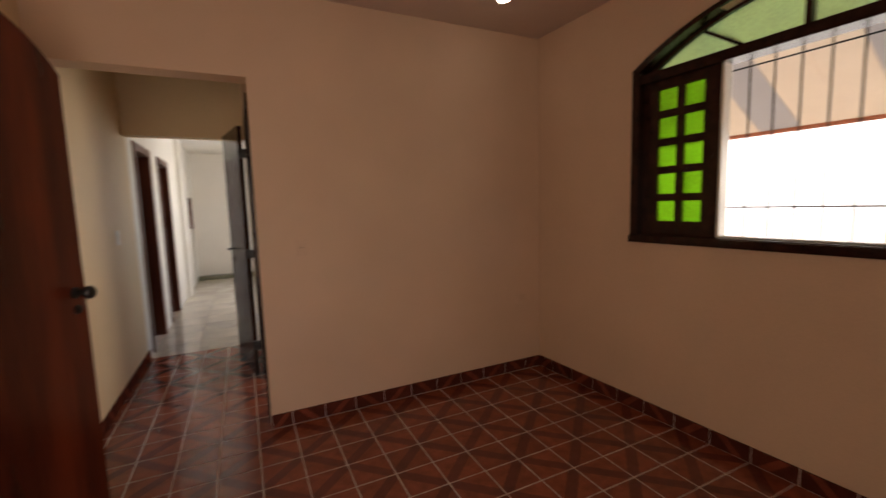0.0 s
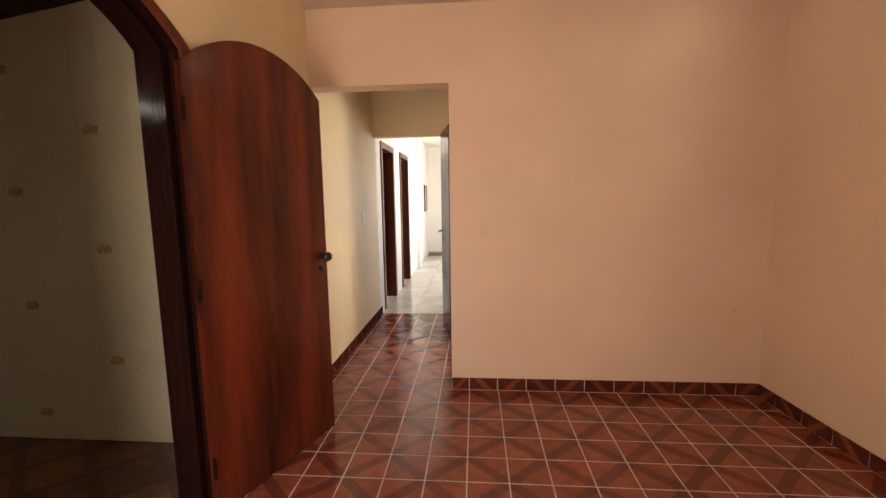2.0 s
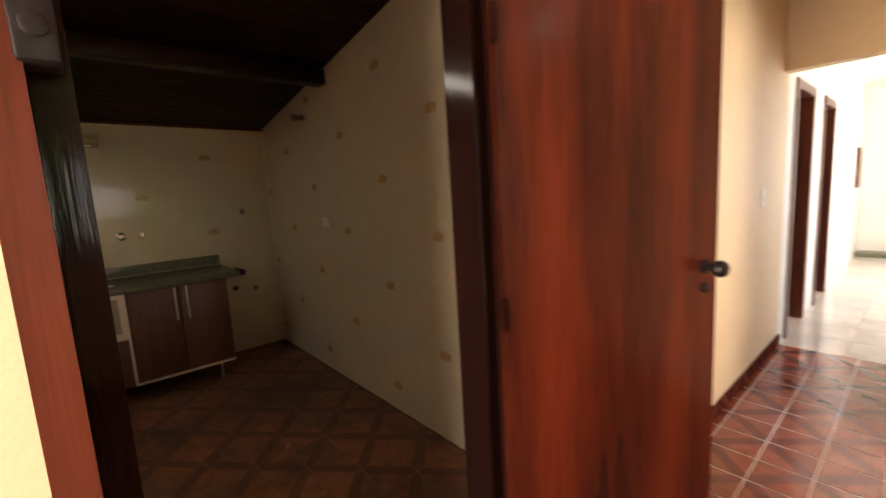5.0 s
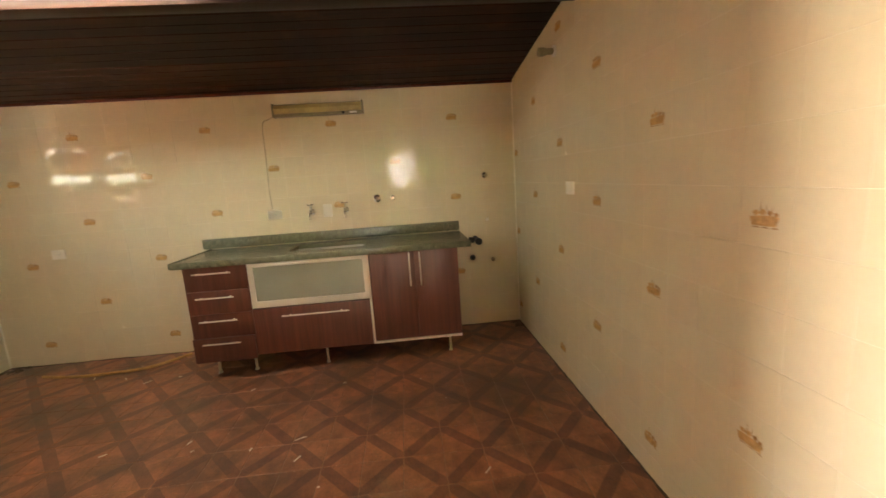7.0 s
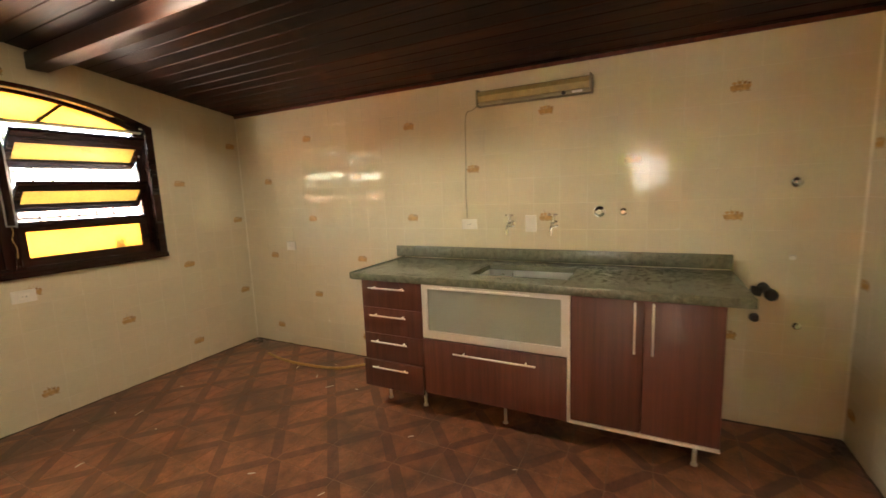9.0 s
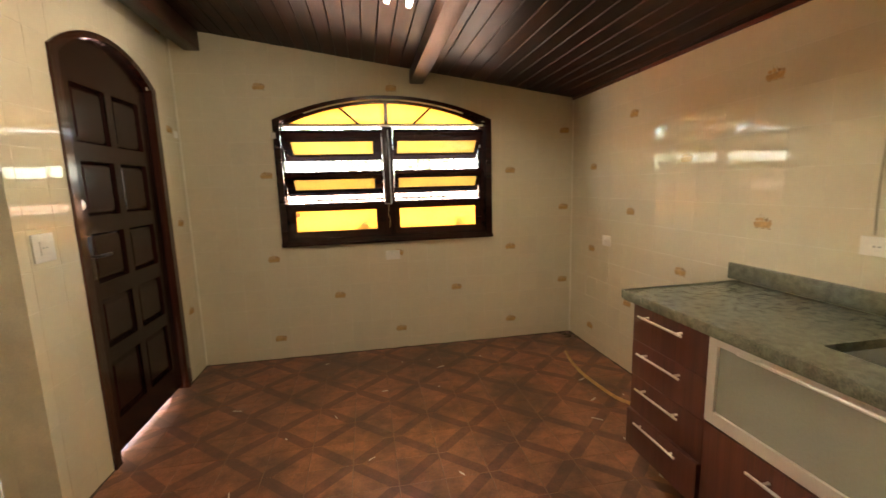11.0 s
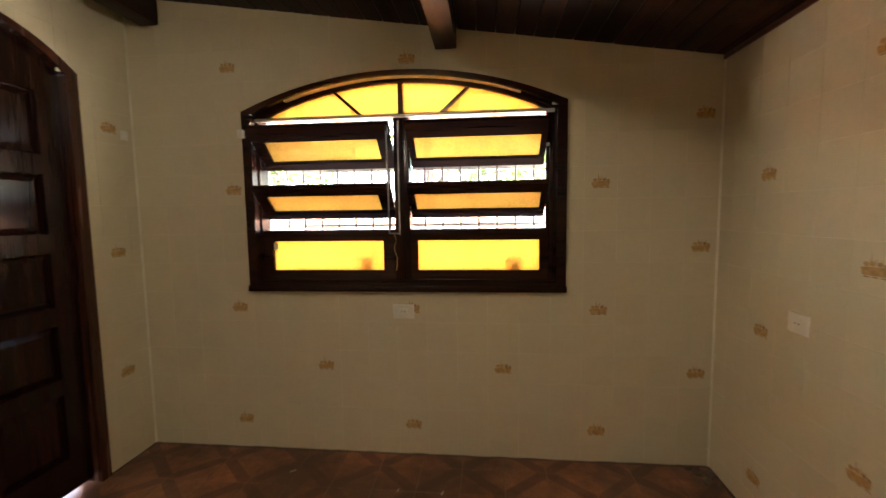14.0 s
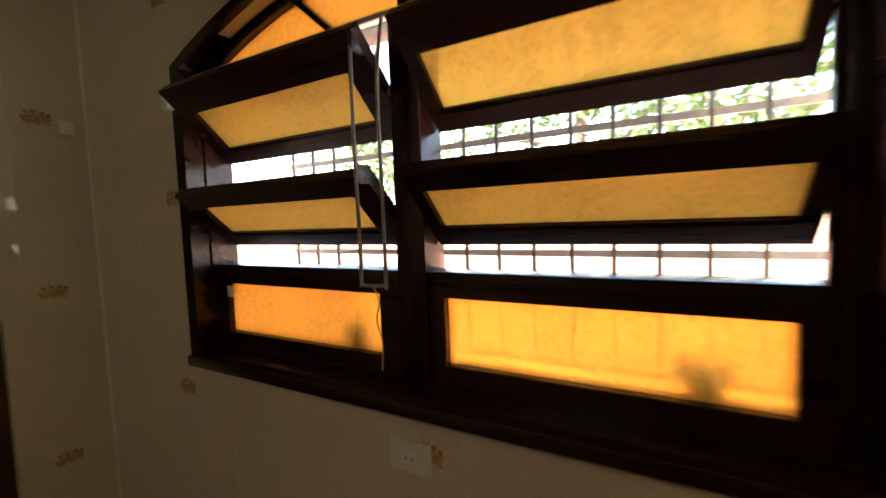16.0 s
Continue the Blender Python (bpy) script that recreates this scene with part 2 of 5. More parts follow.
MARBLE = material("pale_marble", (0.66, 0.60, 0.50), 0.14, 0, 0.13, 3.0, 22, 0.01, 0.04)
BARW = material("brown_painted_iron", (0.10, 0.075, 0.06), 0.5, 0.2, 0.15, 9, 90, 0.05)
IRON = material("grey_iron_bar", (0.33, 0.30, 0.27), 0.5, 0.3, 0.15, 9, 90, 0.05)
AMBER = glass_sheet("amber_glass", (0.90, 0.575, 0.205), 0.3)
LIME = glass_sheet("lime_glass", (0.47, 0.78, 0.10), 0.35)
PALEG = glass_sheet("pale_green_glass", (0.76, 0.93, 0.62), 0.5)
TUBE = glow("lit_fluorescent_tube", (1.0, 0.95, 0.80), 1.65)
SPOTG = glow("lit_spot_bulb", (1.0, 0.9, 0.75), 8)
AWN = cloth("beige_awning_cloth", (0.66, 0.57, 0.46))
AWNG = cloth("grey_awning_cloth", (0.46, 0.43, 0.40))
EDGE = material("terracotta_awning_edge", (0.50, 0.18, 0.10), 0.8, 0, 0.12, 8, 60, 0.1)
OUTW = material("whitewashed_outer_wall", (0.80, 0.78, 0.74), 0.8, 0, 0.06, 1.2, 60, 0.15)
BRICKW = material("red_garden_wall", (0.44, 0.25, 0.18), 0.85, 0, 0.2, 6, 60, 0.3)
SOIL = material("yard_concrete", (0.46, 0.42, 0.36), 0.9, 0, 0.15, 1.5, 40, 0.25)
LEAF = material("leaf_green", (0.10, 0.17, 0.04), 0.5, 0, 0.35, 8, 30, 0.05)
BARK = material("bark", (0.16, 0.11, 0.07), 0.9, 0, 0.3, 12, 50, 0.4)
PAPER = material("white_scrap", (0.7, 0.66, 0.58), 0.7, 0, 0.1, 20, 90, 0.05)
CONC = material("rough_render", (0.5, 0.46, 0.40), 0.9, 0, 0.1, 2, 60, 0.2)
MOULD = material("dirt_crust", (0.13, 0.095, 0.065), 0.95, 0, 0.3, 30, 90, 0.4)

# ---------------------------------------------------------------- mesh helpers


def part(name, bm, mats, parent=None, label="", smooth=True):
    me = bpy.data.meshes.new(name)
    bmesh.ops.recalc_face_normals(bm, faces=bm.faces)
    bm.to_mesh(me)
    bm.free()
    for m in mats if isinstance(mats, (list, tuple)) else [mats]:
        me.materials.append(m)
    if smooth:
        me.polygons.foreach_set("use_smooth", [True] * len(me.polygons))
        me.set_sharp_from_angle(angle=radians(35))
    ob = new(name, me)
    if parent:
        ob.parent = parent
        ob.matrix_parent_inverse = (parent.matrix_parent_inverse @ parent.matrix_basis).inverted() if not parent.parent else (parent.parent.matrix_basis @ parent.matrix_parent_inverse @ parent.matrix_basis).inverted()
    if label:
        tagged(ob, label)
    return ob


def thing(name, base, label, category, group=""):
    e = new(name)
    e.empty_display_size = 0.1
    e.matrix_basis = Matrix.Translation(base)
    return tagged(e, label, category, group)


def box(bm, lo, hi, bev=0.0, mi=0):
    x0, y0, z0 = [min(a, b) for a, b in zip(lo, hi)]
    x1, y1, z1 = [max(a, b) for a, b in zip(lo, hi)]
    v = [bm.verts.new(p) for p in ((x0, y0, z0), (x1, y0, z0), (x1, y1, z0), (x0, y1, z0), (x0, y0, z1), (x1, y0, z1), (x1, y1, z1), (x0, y1, z1))]
    fs = [bm.faces.new([v[i] for i in q]) for q in ((3, 2, 1, 0), (4, 5, 6, 7), (0, 1, 5, 4), (1, 2, 6, 5), (2, 3, 7, 6), (3, 0, 4, 7))]
    for f in fs:
        f.material_index = mi
    if bev:
        bmesh.ops.bevel(bm, geom=list({e for f in fs for e in f.edges}), offset=bev, segments=2, affect="EDGES", profile=0.5)
    return bm


def boxes(*bs, bev=0.0):
    bm = bmesh.new()
    for lo, hi in bs:
        box(bm, lo, hi, bev)
    return bm


def prism(bm, pts, M, n0, n1, mi=0):
    """A polygon of (u, z) in the frame M, from depth n0 to n1 along its normal."""
    a = [bm.verts.new(M @ Vector((u, z, n0))) for u, z in pts]
    b = [bm.verts.new(M @ Vector((u, z, n1))) for u, z in pts]
    k = len(pts)
    fs = [bm.faces.new(a[::-1]), bm.faces.new(b)] + [bm.faces.new((a[i], a[(i + 1) % k], b[(i + 1) % k], b[i])) for i in range(k)]
    for f in fs:
        f.material_index = mi
    return bm


def ring(bm, c, d, r, seg):
    d = Vector(d).normalized()
    s = d.orthogonal().normalized()
    t = d.cross(s)
    return [bm.verts.new(Vector(c) + r * (math.cos(a) * s + math.sin(a) * t)) for a in [2 * math.pi * i / seg for i in range(seg)]]


def lathe(bm, base, axis, profile, seg=20):
    """A turned body: profile of (distance along axis, radius)."""
    axis = Vector(axis).normalized()
    rows = [ring(bm, Vector(base) + axis * h, axis, r, seg) for h, r in profile]
    for p, q in zip(rows, rows[1:]):
        for i in range(seg):
            bm.faces.new((p[i], p[(i + 1) % seg], q[(i + 1) % seg], q[i]))
    bm.faces.new(rows[0][::-1])
    bm.faces.new(rows[-1])
    return bm


def cyl(bm, p, q, r, seg=14):
    p, q = Vector(p), Vector(q)
    return lathe(bm, p, q - p, [(0, r), ((q - p).length, r)], seg)


def tube(bm, pts, r, seg=8):
    """A bent tube through points, smoothed by Catmull-Rom."""
    P = [Vector(p) for p in pts]
    P = [2 * P[0] - P[1]] + P + [2 * P[-1] - P[-2]]
    out = []
    for i in range(1, len(P) - 2):
        for k in range(6):
            t = k / 6
            a, b, c, d = P[i - 1], P[i], P[i + 1], P[i + 2]
            out.append(0.5 * ((2 * b) + (c - a) * t + (2 * a - 5 * b + 4 * c - d) * t * t + (3 * b - a - 3 * c + d) * t ** 3))
    out.append(P[-2])
    rows, s = [], None
    for i, p in enumerate(out):
        d = (out[min(i + 1, len(out) - 1)] - out[max(i - 1, 0)]).normalized()
        s = (s - d * s.dot(d)).normalized() if s else d.orthogonal().normalized()
        t = d.cross(s)
        rows.append([bm.verts.new(p + r * (math.cos(a) * s + math.sin(a) * t)) for a in [2 * math.pi * j / seg for j in range(seg)]])
    for p, q in zip(rows, rows[1:]):
        for i in range(seg):
            bm.faces.new((p[i], p[(i + 1) % seg], q[(i + 1) % seg], q[i]))
    bm.faces.new(rows[0][::-1])
    bm.faces.new(rows[-1])
    return bm


def wall_frame(point, along, normal):
    """The frame of a wall: u along it, z up, n into the room."""
    a, n = Vector(along), Vector(normal)
    m = Matrix((a, Vector((0, 0, 1)), n)).transposed().to_4x4()
    m.translation = Vector(point)
    return m


def arch_z(o, u):
    """Height of an opening's head (u0, u1, sill, spring, rise) at u: a segmental arch."""
    u0, u1, zb, zs, rise = o
    if not rise:
        return zs
    h, c = (u1 - u0) / 2, (u0 + u1) / 2
    R = (h * h + rise * rise) / (2 * rise)
    return zs + rise - R + math.sqrt(max(0, R * R - (u - c) ** 2))


def wall_solid(bm, M, u0, u1, zbot, top, n0, n1, openings=()):
    """A wall with real openings. top: height at u0 and at u1."""
    ztop = lambda u: top[0] + (top[1] - top[0]) * (u - u0) / (u1 - u0)
    cuts = {u0, u1}
    for o in openings:
        cuts |= {o[0], o[1]}
        if o[4]:
            cuts |= {o[0] + (o[1] - o[0]) * i / 18 for i in range(19)}
    cuts = sorted(cuts)
    for a, b in zip(cuts, cuts[1:]):
        if b - a < 1e-6:
            continue
        o = next((o for o in openings if o[0] - 1e-6 <= a and b <= o[1] + 1e-6), None)
        if not o:
            prism(bm, [(a, zbot), (b, zbot), (b, ztop(b)), (a, ztop(a))], M, n0, n1)
        else:
            if o[2] > zbot:
                prism(bm, [(a, zbot), (b, zbot), (b, o[2]), (a, o[2])], M, n0, n1)
            prism(bm, [(a, arch_z(o, a)), (b, arch_z(o, b)), (b, ztop(b)), (a, ztop(a))], M, n0, n1)
    return bm


def arch_band(bm, M, outer, inner, n0, n1, sill=True, seg=18):
    """A frame between two openings: two stiles, an arched head and, if wanted, a sill."""
    o0, o1, ob_, os, orise = outer
    i0, i1, ib, i_s, irise = inner
    prism(bm, [(o0, ob_), (i0, ob_), (i0, i_s), (o0, os)], M, n0, n1)
    prism(bm, [(i1, ob_), (o1, ob_), (o1, os), (i1, i_s)], M, n0, n1)
    if sill:
        prism(bm, [(i0, ob_), (i1, ob_), (i1, ib), (i0, ib)], M, n0, n1)
    for k in range(seg):
        f, g = k / seg, (k + 1) / seg
        a, b = i0 + (i1 - i0) * f, i0 + (i1 - i0) * g
        c, d = o0 + (o1 - o0) * f, o0 + (o1 - o0) * g
        prism(bm, [(a, arch_z(inner, a)), (b, arch_z(inner, b)), (d, arch_z(outer, d)), (c, arch_z(outer, c))], M, n0, n1)
    return bm


def arch_panel(o, seg=18):
    """Outline of an arched panel."""
    u0, u1, zb, zs, rise = o
    return [(u0, zb), (u1, zb)] + [(u1 + (u0 - u1) * i / seg, arch_z(o, u1 + (u0 - u1) * i / seg)) for i in range(seg + 1)]


# ---------------------------------------------------------------- plan
XS, XE, XD = -3.88, -0.69, -0.48      # kitchen: sink wall, back-door wall, wall beside the doorway
YW, YK = -1.838, 2.568                # kitchen: window wall, far wall
XW, XR, YS, YN = -0.33, 2.803, -0.05, 3.293   # living room
YH, YL, XHR, YE = 5.29, 5.08, 1.55, 10.55   # hall: start of the marble, lintel, right wall, end wall
JOG = -0.2
ceil_z = lambda x: 2.13 + 0.148 * (x - XS)
H1 = 2.70
STEP = 0.035                          # the living room and hall lie one low step above the kitchen
H2 = 2.84

MW = wall_frame((XS, 0, 0), (0, 1, 0), (1, 0, 0))        # u = y
MN = wall_frame((0, YK, 0), (1, 0, 0), (0, -1, 0))       # u = x
MS = wall_frame((0, YW, 0), (-1, 0, 0), (0, 1, 0))       # u = -x
ME = wall_frame((XE, 0, 0), (0, -1, 0), (-1, 0, 0))      # u = -y
MD = wall_frame((XD, 0, 0), (0, -1, 0), (-1, 0, 0))      # u = -y
MDR = wall_frame((XW, 0, 0), (0, 1, 0), (1, 0, 0))       # u = y, faces the living room
MR = wall_frame((XR, 0, 0), (0, -1, 0), (-1, 0, 0))      # u = -y
MNR = wall_frame((0, YN, 0), (1, 0, 0), (0, -1, 0))      # u = x

WIN = (1.362, 3.119, 0.947, 1.944, 0.186)                 # kitchen window, outer edge of frame (u = -x)
WINH = (1.402, 3.079, 0.99, 1.925, 0.178)                 # its hole
BDOOR = (0.55, 1.52, 0.0, 2.08, 0.172)
BDOORH = (0.575, 1.495, 0.0, 2.07, 0.166)
KDOOR = (1.105, 2.005, 0.0, 2.015, 0.165)                # doorway to the living room (u = y)
KDOORU = (-2.005, -1.105, 0.0, 2.05, 0.165)
GWIN = (-2.41, -0.71, 1.131, 2.195, 0.25)              # green window (u = -y)
GWINH = (-2.37, -0.75, 1.17, 2.18, 0.24)


def structure(name, bm, mats, label=""):
    return tagged(part(name, bm, mats), label, kind="structure")


T = 0.15
wall_w = structure("wall_west", wall_solid(bmesh.new(), MW, YW - T, YK + T, 0, (ceil_z(XS) + 0.12,) * 2, -T, -0.0011), TGROUT, "cream tiled kitchen wall behind the sink")
wall_n = structure("wall_north", wall_solid(bmesh.new(), MN, XS, XD, 0, (ceil_z(XS) + 0.1, ceil_z(XD) + 0.1), -T, -0.0011), TGROUT, "cream tiled kitchen wall")
wall_s = structure("wall_south", wall_solid(bmesh.new(), MS, -XE, -XS, 0, (ceil_z(XE) + 0.1, ceil_z(XS) + 0.1), -T, -0.0011, [WINH]), TGROUT, "cream tiled kitchen wall with an arched window")
wall_e = structure("wall_east", wall_solid(bmesh.new(), ME, -JOG, -YW + T, 0, (ceil_z(XE) + 0.1,) * 2, -T, -0.0011, [BDOORH]), TGROUT, "cream tiled kitchen wall with the back door")
wall_d = structure("wall_doorway_kitchen_side", wall_solid(bmesh.new(), MD, -YK - 0.003, -JOG, 0, (ceil_z(XD) + 0.1,) * 2, -0.072, -0.0011, [KDOORU]), TGROUT, "cream tiled face of the doorway wall")
bm = wall_solid(bmesh.new(), MDR, YS - T, YN, 0, (H1, H1), -0.076, 0, [KDOOR])
wall_dr = structure("wall_doorway_living_side", bm, CREAMW, "cream painted wall with an arched doorway")
bm = bmesh.new()
box(bm, (XD, JOG - 0.12, 0), (XE + 0.15, JOG, 2.72))
structure("wall_return", bm, TGROUT)

# living room
bm = wall_solid(bmesh.new(), MNR, XW, XR + T, 0, (H1, H1), -T, 0, [(XW, 0.647, 0.0, 2.188, 0.0)])
structure("wall_living_north", bm, PINK, "peach painted wall with an opening to the hall")
bm = wall_solid(bmesh.new(), MR, -YN - T, -YS + T, 0, (H1, H1), -T, 0, [GWINH])
structure("wall_living_east", bm, PINK, "peach painted wall with an arched green window")
# the opening is assumed, cut to hold the living room's fill lamp
bm = wall_solid(bmesh.new(), wall_frame((0, YS, 0), (-1, 0, 0), (0, 1, 0)), -XR - 0.19, -XW, 0, (H1, H1), -T, 0, [(-0.6, 0.26, 0.0, 2.1, 0.0)])
structure("wall_living_south", bm, PINK, "peach painted wall")
structure("ceiling_living", boxes(((XW - 0.077, YS - T, H1 + 0.001), (XR + 0.36, YN + T, H1 + 0.12))), CEIL, "plastered flat ceiling")

# vestibule and hall
bm = wall_solid(bmesh.new(), MDR, YN, YE + T, 0, (H2, H2), -T, 0, [(5.47, 6.24, 0.0, 2.06, 0.0), (6.75, 7.5, 0.0, 2.06, 0.0)])
bmesh.ops.bisect_plane(bm, geom=bm.verts[:] + bm.edges[:] + bm.faces[:], plane_co=(0, YL + 0.14, 0), plane_no=(0, 1, 0))
for fc in bm.faces:
    fc.material_index = int(fc.calc_center_median().y > YL + 0.14)
structure("wall_hall_west", bm, [CREAMW, WHITEW], "cream painted hall wall with two doors")
bm = wall_solid(bmesh.new(), wall_frame((0.647, 0, 0), (0, -1, 0), (-1, 0, 0)), -YH - 0.1, -YN - T, 0, (H2, H2), -0.12, 0, [(-4.27, -3.5, 0.0, 2.1, 0.0)])
structure("wall_vestibule_east", bm, PINK, "peach painted wall with a side doorway")
bm = wall_solid(bmesh.new(), wall_frame((0, YL, 0), (1, 0, 0), (0, -1, 0)), XW, 0.647, 0, (H2, H2), -0.14, 0, [(XW, 0.644, 0.0, 2.098, 0.0)])
structure("lintel_hall", bm, CREAMW, "cream painted beam over the hall passage")
structure("wall_hall_end", boxes(((XW - T, YE, 0), (XHR + T, YE + T, H1))), WHITEW, "white painted end wall")
# unseen opening, cut to hold the hall's fill lamp
bm = wall_solid(bmesh.new(), wall_frame((XHR, 0, 0), (0, -1, 0), (-1, 0, 0)), -YE, -YH - 0.1, 0, (H1, H1), -T, 0, [(-9.2, -6.9, 0.6, 2.4, 0.0)])
structure("wall_hall_east", bm, WHITEW, "white painted hall wall")
structure("wall_side_room", boxes(((0.767, YH, 0), (XR, YH + 0.1, H2)), ((0.647, YN + T, H1), (XR + T, YN + T + 0.02, H2)), ((XR, YN + T + 0.02, H1), (XR + T, YH + 0.1, H2))), PINK)
# out of view: wall and opening added to carry the side room's area lamp
bm = wall_solid(bmesh.new(), wall_frame((XR, 0, 0), (0, -1, 0), (-1, 0, 0)), -YH - 0.1, -YN - T - 0.02, 0, (H1, H1), -T, 0, [(-4.9, -3.9, 1.05, 2.05, 0.0)])
structure("wall_side_east", bm, PINK, "unseen peach wall with an assumed opening for a lamp")
structure("ceiling_hall", boxes(((XW - T, YN + T, H2), (XR + T, YH + 0.14, H2 + 0.1)), ((XW - T, YH + 0.14, 2.6), (XHR + T, YE + T, 2.72))), WHITEW, "white plaster hall ceiling")
bm = boxes(((XW, 8.45, 0), (XW + 0.06, 8.85, 2.6)))
structure("pilaster", bm, WHITEW, "white painted pilaster on the hall wall")

# floors under the tiles
structure("floor_living_bed", boxes(((XD, YS - T, -0.18), (XR + 0.36, YN + T, -0.0012)), ((XD, YN + T, -0.18), (XR + T, YH, -0.0012))), GROUT)
structure("floor_kitchen_bed", boxes(((XS - T, YW - T, -0.12), (XD - 0.001, YK + T, -0.0016)), ((XD - 0.001, YW - T, -0.12), (XE + T, JOG, -0.0016))), GROUTD)
hall_floor = structure("floor_hall", boxes(((XW - T, YH, -0.18), (XHR + T, YE + T, -0.012))), GROUT)


# kitchen ceiling: boards along y, grooves between them, in one mesh
def board_ceiling():
    bm = bmesh.new()
    x, w = XS - 0.05, 0.098
    rng = random.Random(4)
    while x < XD + 0.05:
        a, b = x + 0.0012, x + w - 0.0012
        d = rng.uniform(-0.0012, 0.0012)
        zs = [ceil_z(a) + 0.004 + d, ceil_z(a + 0.004) + d, ceil_z(b - 0.004) + d, ceil_z(b) + 0.004 + d, ceil_z(b) + 0.022, ceil_z(a) + 0.022]
        xs = [a, a + 0.004, b - 0.004, b, b, a]
        p = [bm.verts.new((u, YW - 0.1, v)) for u, v in zip(xs, zs)]
        q = [bm.verts.new((u, YK + 0.1, v)) for u, v in zip(xs, zs)]
        bm.faces.new(p)
        bm.faces.new(q[::-1])
        for i in range(6):
            bm.faces.new((p[i], q[i], q[(i + 1) % 6], p[(i + 1) % 6]))
        x += w
    z0, z1 = ceil_z(XS - 0.15) + 0.02, ceil_z(XW) + 0.02
    v = [bm.verts.new(p) for p in ((XS - 0.15, YW - T, z0), (XW, YW - T, z1), (XW, YK + T, z1), (XS - 0.15, YK + T, z0))]
    v2 = [bm.verts.new(p.co + Vector((0, 0, 0.08))) for p in v]
    bm.faces.new(v)
    bm.faces.new(v2)
    for i in range(4):
        bm.faces.new((v[i], v[(i + 1) % 4], v2[(i + 1) % 4], v2[i]))
    return bm


structure("ceiling_kitchen", board_ceiling(), BOARD, "sloping ceiling of dark varnished tongue-and-groove boards")


def beam(x0, x1, zb, label):
    bm = bmesh.new()
    box(bm, (x0, YW + 0.001, zb), (x1, YK - 0.001, ceil_z(x0) - 0.002), 0.006)
    return tagged(part("ceiling_beam", bm, BEAMW), label, "beam", "ceiling beams")


beam(-2.553, -2.441, 2.225, "dark varnished timber ceiling beam above the window")
beam(-0.898, -0.79, 2.435, "dark varnished timber ceiling beam beside the back door")
bm = bmesh.new()
box(bm, (XS, YW, ceil_z(XS) - 0.022), (XS + 0.014, YK, ceil_z(XS + 0.014) - 0.001), 0.003)
structure("trim_ceiling_west", bm, JAMBW)

# mortar fillets in the tiled corners
for name, x, y, z in (("trim_corner_southwest", XS, YW, ceil_z(XS)), ("trim_corner_southeast", XE, YW, ceil_z(XE)), ("trim_corner_northwest", XS, YK, ceil_z(XS))):
    sx, sy = (1 if x < -2 else -1), (1 if y < 0 else -1)
    bm = bmesh.new()
    prism(bm, [(0.0003, 0.0003), (0.009, 0.0003), (0.004, 0.004), (0.0003, 0.009)], Matrix(((sx, 0, 0, x), (0, sy, 0, y), (0, 0, 1, 0), (0, 0, 0, 1))), 0.002, z - 0.025)
    structure(name, bm, TGROUT, "pale mortar fillet in the tiled corner")

# ---------------------------------------------------------------- openings: kitchen window


